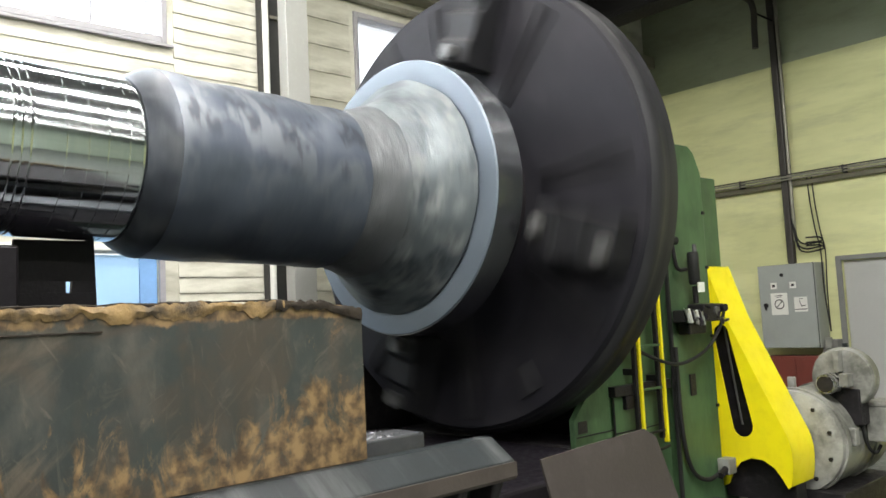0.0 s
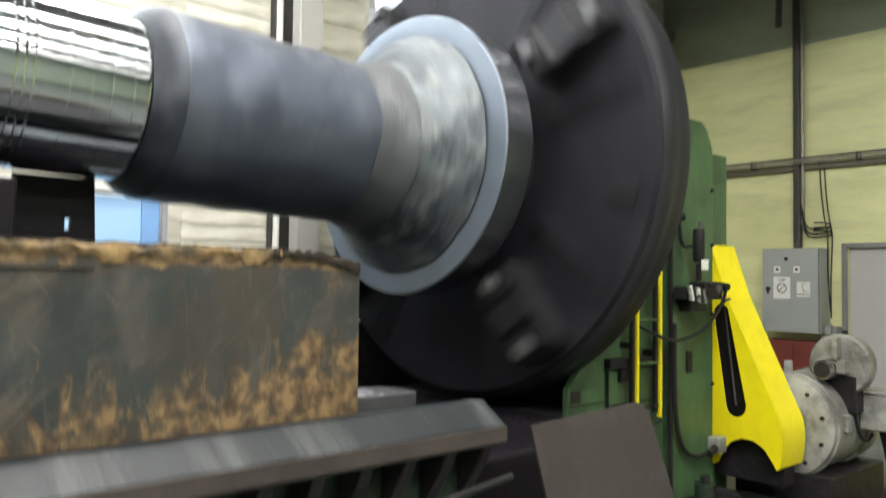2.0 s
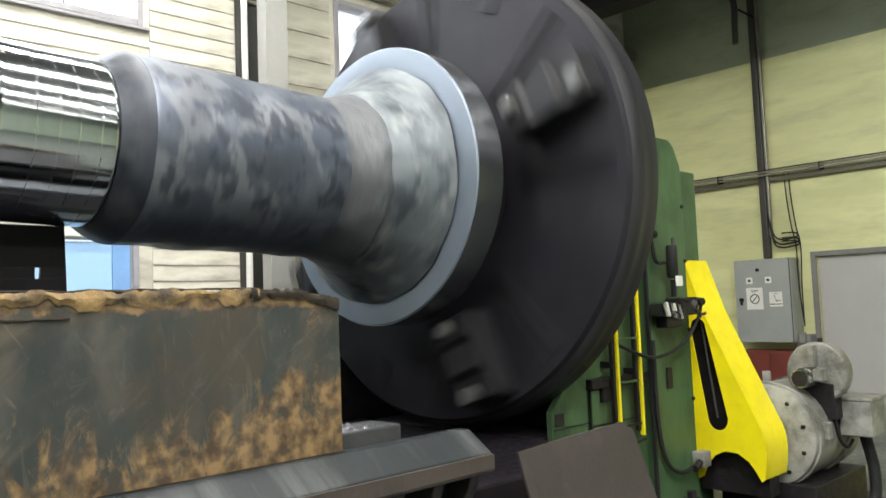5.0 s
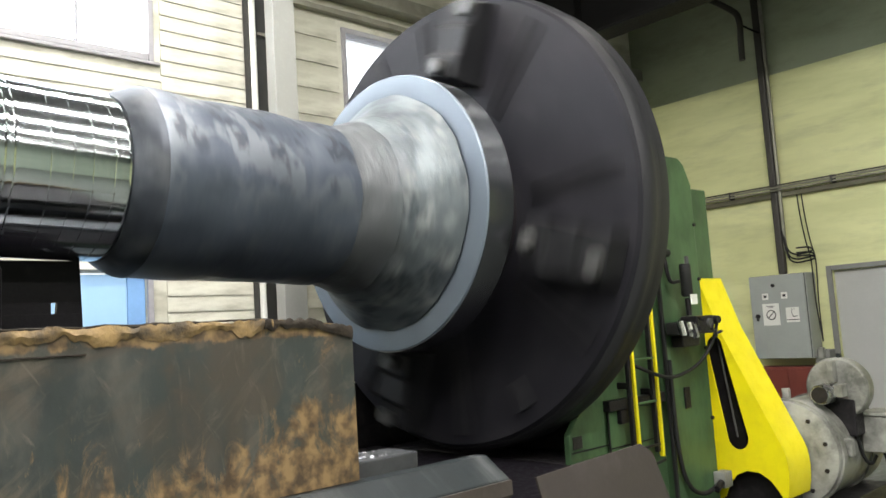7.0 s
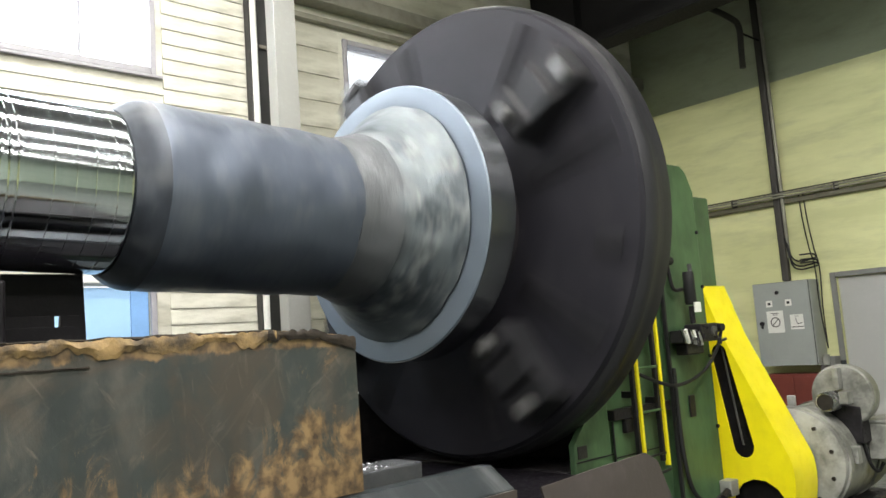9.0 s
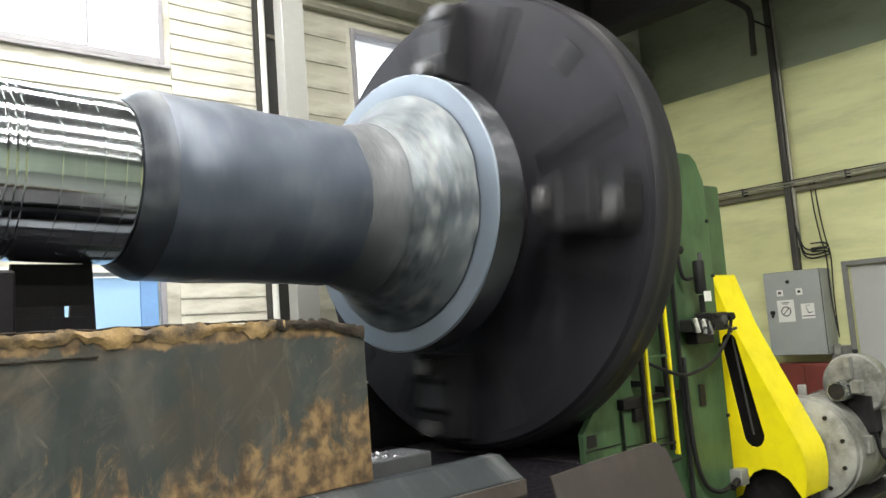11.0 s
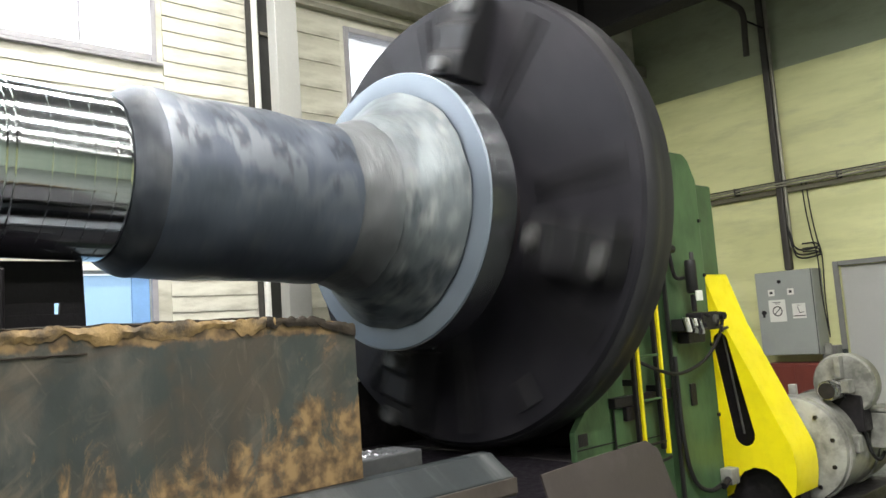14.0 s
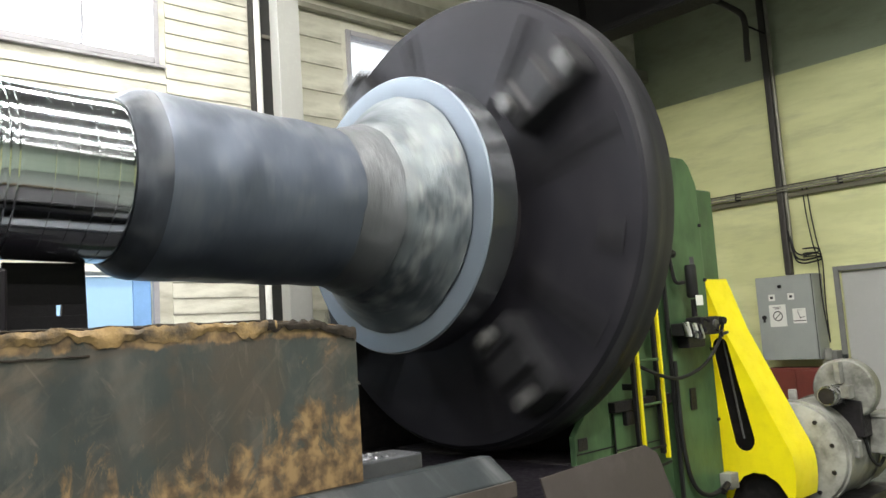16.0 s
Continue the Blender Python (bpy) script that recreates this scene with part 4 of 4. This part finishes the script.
# ---- drive motor behind the guard ----
motor = thing("drive_motor", pose(5.66, 2.88, 0.60), "large oily grey drive motor with a blower", "electric motor")
part("end_bell", turned([(0.0, 0), (0.0, 0.20), (0.015, 0.33), (0.03, 0.365), (0.07, 0.37), (0.07, 0)], 64), MOTOR, motor, smooth=True)
part("clamp_ring", turned([(0.072, 0), (0.072, 0.385), (0.13, 0.385), (0.13, 0)], 64), MOTOR, motor, "worn steel clamp ring", smooth=True)
part("barrel", turned([(0.132, 0), (0.132, 0.365), (0.90, 0.365), (0.95, 0.32), (0.95, 0)], 64), MOTOR, motor, smooth=True)
part("rear_band", turned([(0.62, 0.366), (0.62, 0.38), (0.68, 0.38), (0.68, 0.366)], 64), MOTOR, motor, smooth=True)
for k in range(10):
    a = 36 * k + 20
    part("bolt", turned([(-0.03, 0), (-0.03, 0.016), (0.03, 0.016), (0.03, 0)], 6), BLACK, motor, m=pose(0.03, 0.30 * math.cos(radians(a)), 0.30 * math.sin(radians(a))))
part("lifting_lug", box(0.10, 0.13, -0.03, 0.03, 0.37, 0.46, 0.008), MOTOR, motor)
part("lug_plate", box(0.15, 0.22, -0.41, -0.34, -0.02, 0.10, 0.008), MOTOR, motor)
part("foot", box(0.0, 0.95, -0.36, 0.36, -0.60, -0.33, 0.01), BLACK, motor)
blower = part("blower", turned([(0.32, 0), (0.32, 0.21), (0.335, 0.222), (0.43, 0.222), (0.445, 0.21), (0.445, 0)], 48), MOTOR, motor, "round grey blower housing", smooth=True, m=pose(0, -0.28, 0.44))
part("blower_motor", turned([(0.12, 0), (0.12, 0.062), (0.135, 0.072), (0.27, 0.072), (0.27, 0.05), (0.319, 0.05), (0.319, 0)], 28), BRIGHT, blower, "small pale fan motor", smooth=True, m=pose(0, 0.04, -0.03))
part("fan_cap", turned([(0.113, 0), (0.113, 0.058), (0.119, 0.058), (0.119, 0)], 28), BLACK, blower, m=pose(0, 0.04, -0.03))
part("terminal", box(0.17, 0.27, -0.10, -0.035, -0.05, 0.04, 0.008), MOTOR, blower)
part("bracket", box(0.24, 0.318, -0.02, 0.02, 0.05, 0.205, 0.004), MOTOR, blower)
part("knob", turned([(0, 0), (0, 0.02), (0.03, 0.02), (0.03, 0)], 12), RAIL, blower, m=pose(0.38, -0.02, 0.221, 0, -90, 0))
part("duct", prism([(-0.40, 0.10), (-0.16, 0.10), (-0.02, 0.32), (-0.16, 0.38), (-0.40, 0.36)], "x", 0.30, 0.46, bevel=0.01), BLACK, motor, "black blower duct")
part("terminal_box", box(0.45, 0.75, -0.60, -0.37, -0.03, 0.23, 0.012), MOTOR, motor, "grey terminal box")
part("terminal_lid", box(0.44, 0.76, -0.615, -0.36, 0.231, 0.255, 0.004), MOTOR, motor)
part("motor_cable", pipe([(0.30, -0.28, 0.36), (0.36, -0.36, 0.15), (0.42, -0.38, -0.05), (0.50, -0.40, -0.12), (0.56, -0.42, -0.07)], 0.012), RUBBER, motor)
tagged(part("floor_hose", pipe([(6.28, 2.40, 0.58), (6.32, 2.36, 0.28), (6.25, 2.38, 0.06), (5.95, 2.55, 0.045), (5.70, 2.85, 0.045), (5.55, 3.1, 0.05), (5.3, 3.25, 0.1)], 0.042, 14), RUBBER),
       "thick black cable hose lying on the floor", "hose")
gbox = thing("green_bin", pose(5.62, 1.98, 0), "low dark green steel box on the floor", "steel box")
part("body", box(-0.28, 0.35, -0.5, 0.12, 0.0, 0.20, 0.01), GREEN_DIRTY, gbox)
part("lid", box(-0.29, 0.36, -0.51, 0.13, 0.201, 0.215, 0.004), GREEN, gbox)
# uneven black patch on the floor under the motor
stain = [(5.75 + (1.15 + 0.25 * noise.noise(Vector((math.cos(k * 0.35) * 1.3, math.sin(k * 0.35) * 1.3, 8)))) * math.cos(k * 2 * math.pi / 36),
          2.75 + (0.62 + 0.2 * noise.noise(Vector((math.cos(k * 0.35) * 2, math.sin(k * 0.35) * 2, 3)))) * math.sin(k * 2 * math.pi / 36)) for k in range(36)]
tagged(part("oil_stain", prism(stain, "z", 0.0, 0.003), BLACK), "black patch of floor under the motor", "floor stain", kind="structure")
tagged(part("floor_line", box(6.3, 9.3, 2.26, 2.36, 0.0, 0.003), YELLOW), "worn yellow line painted on the floor", "floor marking", kind="structure")

# ---- east wall fittings ----
cab = thing("control_cabinet", pose(9.6, 4.64, 1.03), "grey steel electrical cabinet with labels on the wall", "electrical cabinet")
part("body", box(0.02, 0.30, -0.37, 0.335, 0.0, 1.03, 0.006), CABINET, cab)
dr = part("door", box(0.0, 0.018, -0.355, 0.335, 0.004, 1.026, 0.006), CABINET, cab)
part("lock", turned([(-0.015, 0), (-0.015, 0.022), (0.0, 0.022), (0.0, 0)], 16), BLACK, dr, m=pose(0, 0.03, 0.90))
part("handle", box(-0.03, -0.001, 0.245, 0.265, 0.47, 0.55, 0.004), BLACK, dr, "black turn handle")
part("handle", turned([(-0.02, 0), (-0.02, 0.028), (0.0, 0.028), (0.0, 0)], 14), BLACK, dr, m=pose(0, 0.255, 0.53))
for y in (0.14, -0.10):
    part("meter", box(-0.008, -0.001, y - 0.04, y + 0.04, 0.73, 0.81, 0.002), PAPER, dr, "small white label")
    part("meter_mark", box(-0.011, -0.0085, y - 0.018, y + 0.018, 0.755, 0.785), INK, dr)
part("sign", box(-0.004, -0.001, -0.02, 0.19, 0.41, 0.68), PAPER, dr, "white prohibition sign")
ring = bmesh.new()
for k in range(24):
    a0, a1 = 2 * math.pi * k / 24, 2 * math.pi * (k + 1) / 24
    q = [ring.verts.new((-0.0055, 0.085 + r * math.cos(a), 0.54 + r * math.sin(a))) for a, r in ((a0, 0.05), (a1, 0.05), (a1, 0.062), (a0, 0.062))]
    ring.faces.new(q)
bmesh.ops.remove_doubles(ring, verts=ring.verts, dist=1e-5)
part("sign_ring", ring, INK, dr)
part("sign_bar", prism([(0.045, 0.573), (0.052, 0.580), (0.125, 0.507), (0.118, 0.500)], "x", -0.0065, -0.0045), INK, dr)
for i, w in enumerate((0.10, 0.06)):
    part("sign_line", box(-0.0055, -0.0045, 0.085 - w / 2, 0.085 + w / 2, 0.645 - 0.018 * i, 0.652 - 0.018 * i), INK, dr)
part("notice", box(-0.004, -0.001, -0.26, -0.10, 0.44, 0.62), PAPER, dr, "white notice")
part("notice_line", box(-0.0055, -0.0045, -0.255, -0.105, 0.465, 0.475), INK, dr)
part("notice_line", box(-0.0055, -0.0045, -0.21, -0.16, 0.595, 0.60), INK, dr)
part("notice_mark", prism([(-0.16, 0.58), (-0.165, 0.585), (-0.19, 0.51), (-0.24, 0.52), (-0.24, 0.512), (-0.185, 0.50)], "x", -0.0055, -0.0045), INK, dr)
part("door_gap", box(0.0185, 0.0195, -0.362, 0.334, 0.002, 1.028), INK, cab)
redbox = thing("red_cupboard", pose(9.62, 4.62, 0), "low dull red steel cupboard under the cabinet", "cupboard")
part("body", box(0.0, 0.27, -0.42, 0.36, 0.0, 0.93, 0.01), RED, redbox)
part("door", box(-0.016, -0.002, -0.40, -0.04, 0.03, 0.90, 0.006), RED, redbox)
part("door", box(-0.016, -0.002, -0.02, 0.34, 0.03, 0.90, 0.006), RED, redbox)
shelf = thing("small_wall_box", pose(9.72, 4.20, 1.02), "small grey socket box beside the door", "socket box")
part("body", box(0.0, 0.178, -0.08, 0.10, -0.14, 0.10, 0.008), DOOR_FRAME, shelf)
part("plug", box(-0.05, -0.002, -0.03, 0.04, 0.0, 0.13, 0.008), MOTOR, shelf)

ed = thing("door_1", pose(XE, (DY0 + DY1) / 2, 0), "plain grey steel door in a dark frame, shut", "door", kind="structure")
hw = (DY1 - DY0) / 2
part("leaf", box(0.05, 0.10, -hw + 0.002, hw - 0.002, 0.004, DZ - 0.004, 0.004), DOOR, ed)
part("frame", box(-0.025, 0.049, hw + 0.001, hw + 0.065, 0, DZ + 0.06, 0.006), DOOR_FRAME, ed)
part("frame", box(-0.025, 0.049, -hw - 0.065, -hw - 0.001, 0, DZ + 0.06, 0.006), DOOR_FRAME, ed)
part("frame", box(-0.025, 0.049, -hw, hw, DZ + 0.001, DZ + 0.06, 0.006), DOOR_FRAME, ed)
part("handle", pipe([(0.045, -hw + 0.10, 1.02), (-0.02, -hw + 0.10, 1.02), (-0.02, -hw + 0.22, 1.02)], 0.011, 8), BRIGHT, ed)


def run(name, a, c, w, h, material, label):
    """A straight channel or conduit on the east wall from a to c, (y, z) each."""
    (y0, z0), (y1, z1) = a, c
    if abs(y0 - y1) < 1e-6:
        bm = box(XE - h, XE - 0.001, y0 - w / 2, y0 + w / 2, z0, z1, min(w, h) * 0.2)
    else:
        bm = box(XE - h, XE - 0.001, y0, y1, z0 - w / 2, z0 + w / 2, min(w, h) * 0.2)
    return tagged(part(name, bm, material), label, "conduit")


run("cable_channel", (4.637, 2.07), (4.637, 7.18), 0.09, 0.09, CONDUIT_DARK, "dark vertical cable channel on the wall")
tagged(part("conduit", pipe([(9.83, 4.563, 2.35), (9.83, 4.563, 7.15)], 0.022, 12), CONDUIT), "vertical metal conduit beside the channel", "conduit")
for z, r, mt in ((3.188, 0.009, CONDUIT_DARK), (3.162, 0.014, CONDUIT), (3.126, 0.013, CONDUIT)):
    tagged(part("conduit", pipe([(9.78, -8.9, z), (9.78, 6.55, z)], r, 10), mt), "long horizontal conduit along the wall", "conduit")
run("cable_channel", (-8.9, 3.072), (6.55, 3.072), 0.068, 0.07, CONDUIT_BROWN, "dark horizontal cable channel along the wall")
for y in (5.2, 3.9, 2.6):
    tagged(part("pipe_clip", box(9.76, 9.899, y - 0.010, y + 0.010, 3.10, 3.20, 0.003), CONDUIT_DARK), "small dark pipe clip on the wall", "pipe clip", "clips of the wall conduit")
for i, (dy, zz) in enumerate(((0.0, 2.30), (0.03, 2.24), (0.06, 2.20))):
    tagged(part("wall_cable", pipe([(9.82, 4.57 + dy * 0.3, 2.62), (9.81, 4.53, zz + 0.08), (9.80, 4.44, zz), (9.80, 4.30, zz + 0.005), (9.80, 4.22 - dy * 0.3, zz + 0.03), (9.80, 4.27, zz + 0.07), (9.80, 4.42, zz + 0.075)], 0.010, 8), RUBBER),
           "black cable looped above the cabinet", "cable")
for dy in (0.0, 0.055):
    tagged(part("wall_cable", pipe([(9.84, 4.36 - dy, 3.14), (9.85, 4.35 - dy, 2.8), (9.84, 4.31 - dy, 2.45), (9.84, 4.27 - dy, 2.2), (9.80, 4.25 - dy * 0.6, 1.7), (9.74, 4.19, 1.22)], 0.008, 8), RUBBER),
           "thin dark cable hanging down the wall", "cable")
tagged(part("overhead_pipe", pipe([(9.3, 5.75, 6.1), (9.3, 5.15, 5.78), (9.3, 4.70, 5.42), (9.3, 4.605, 5.25), (9.3, 4.61, 4.98), (9.3, 4.615, 4.74)], 0.038, 12), CONDUIT_DARK), "bent dark overhead pipe with an open end", "pipe")
tagged(part("overhead_pipe_stay", pipe([(9.3, 4.61, 5.2), (9.88, 4.61, 5.2)], 0.012, 8), BEAM), "thin steel stay of the overhead pipe", "pipe stay")

# ---- overhead ----
gd = thing("crane_girder", pose(7.7, 0, 5.0), "sooty dark steel crane girder spanning the hall", "crane girder")
part("web", box(-0.02, 0.02, YS + 0.02, YN - 0.02, 0.03, 2.18), BEAM, gd)
part("bottom_flange", box(-0.20, 0.14, YS + 0.02, YN - 0.02, 0.0, 0.028, 0.004), BEAM, gd)
part("rail", box(-0.20, -0.12, YS + 0.02, YN - 0.02, 0.03, 0.09, 0.004), BEAM, gd)
for i in range(9):
    part("stiffener", box(-0.16, -0.022, YN - 0.8 - 1.5 * i, YN - 0.785 - 1.5 * i, 0.03, 2.17), BEAM, gd)
for i, x in enumerate((6.4, 5.0, 3.6, 2.2)):
    pl = thing("purlin", pose(x, 0, 6.9), "dark steel roof purlin", "roof beam", "roof purlins")
    part("flange", box(-0.06, 0.06, YS + 0.02, YN - 0.02, 0.0, 0.012), BEAM, pl)
    part("web", box(-0.006, 0.006, YS + 0.02, YN - 0.02, 0.013, 0.30), BEAM, pl)
for lx, ly, lz in TUBES:
    lf = thing("linear_light", pose(lx, ly, lz), "linear white industrial ceiling light, lit", "ceiling light", "ceiling lights of the hall")
    part("housing", box(-0.56, 0.56, -0.09, 0.09, 0.035, 0.10, 0.01), WHITE, lf)
    part("diffuser", box(-0.55, 0.55, -0.075, 0.075, 0.008, 0.033), TUBE, lf, "glowing diffuser")
    for xx in (-0.4, 0.4):
        part("hanger", pipe([(xx, 0, 0.10), (xx, 0, ROOF_Z - lz - 0.002)], 0.006, 6), BEAM, lf)

# ---- north wall fittings ----
post = thing("steel_column", pose(3.56, 6.10, 0), "pale painted steel column in front of the wall", "column")
part("flange", box(-0.11, 0.11, -0.12, -0.10, 0, 7.18, 0.004), COLUMN, post)
part("flange", box(0.06, 0.11, 0.18, 0.20, 0, 7.18, 0.004), COLUMN, post)
part("web", box(-0.012, 0.012, -0.098, 0.178, 0, 7.18), COLUMN, post)
part("side", box(0.075, 0.098, -0.098, 0.178, 0, 7.18), COLUMN, post)
recess = thing("dark_post", pose(3.64, 6.50, 0), "dark steel post beside the column", "post")
part("web", box(-0.14, 0.14, 0.0, 0.09, 0, 7.18, 0.004), DARK_POST, recess)
part("batten", box(-0.06, 0.09, -0.03, -0.002, 4.47, 4.50), CONDUIT, recess)
part("panel", box(0.08, 0.14, -0.03, -0.002, 2.6, 4.35, 0.003), WHITE, recess)
tagged(part("downpipe", pipe([(3.50, 6.42, 0.02), (3.50, 6.42, 7.1)], 0.03, 12), WHITE), "white downpipe beside the dark post", "downpipe")
tagged(part("ledge_beam", box(4.0, 9.88, 6.40, 6.599, 5.06, 5.22, 0.01), CONDUIT), "dusty horizontal ledge beam above the window", "ledge")
tagged(part("window_head", box(4.0, 9.88, 6.52, 6.599, 4.90, 4.96, 0.006), CONDUIT), "narrow dusty trim above the window", "trim", kind="structure")
bd = thing("door_2", pose((D1[0] + D1[1]) / 2, YN, 0), "light blue panelled door in a white frame, shut", "door", kind="structure")
hw = (D1[1] - D1[0]) / 2
part("leaf", box(-hw + 0.004, hw - 0.15, 0.03, 0.08, 0.004, D1[3] - 0.03, 0.004), BLUE, bd)
part("leaf_edge", box(hw - 0.149, hw - 0.004, 0.02, 0.07, 0.004, D1[3] - 0.03, 0.004), BLUE_DARK, bd)
part("frame", box(hw + 0.001, hw + 0.05, -0.03, 0.05, 0, D1[3] + 0.05, 0.006), FRAME, bd)
part("frame", box(-hw - 0.05, -hw - 0.001, -0.03, 0.05, 0, D1[3] + 0.05, 0.006), FRAME, bd)
part("frame", box(-hw, hw, -0.03, 0.05, D1[3] + 0.001, D1[3] + 0.05, 0.006), WHITE, bd)

# boards of the cladding, each a thin piece with a lapped lower edge
def boards(x0, x1, z0, z1, pitch=0.115):
    me = None
    z = z0
    while z < z1 - 0.02:
        h = min(pitch, z1 - z) - 0.006
        if me is None or abs(h - (pitch - 0.006)) > 1e-4:
            bm = prism([(-0.018, 0), (-0.018, h * 0.15), (-0.007, h), (-0.002, h), (-0.002, 0)], "x", 0, x1 - x0)
            ob = part("board", bm, SIDING, north)
            me = ob.data if abs(h - (pitch - 0.006)) < 1e-4 else me
        else:
            ob = new("board", me)
            ob.parent = north
        ob.matrix_basis = pose(x0, YN, z)
        z += pitch


boards(2.70, 3.49, 0.05, 7.1, 0.135)
boards(-1.3, 2.698, 2.42, 3.98, 0.135)
boards(3.80, 4.56, 0.05, 4.88, 0.27)


# ---- what moves ----
def motions():
    rows = []
    for i in range(161):
        t = i / 10
        rows.append((t, AXIS @ pose(0, 0, 0, TURN * t, 0, 0)))
    walk(roll, rows)
    walk(plate, rows)


motions()
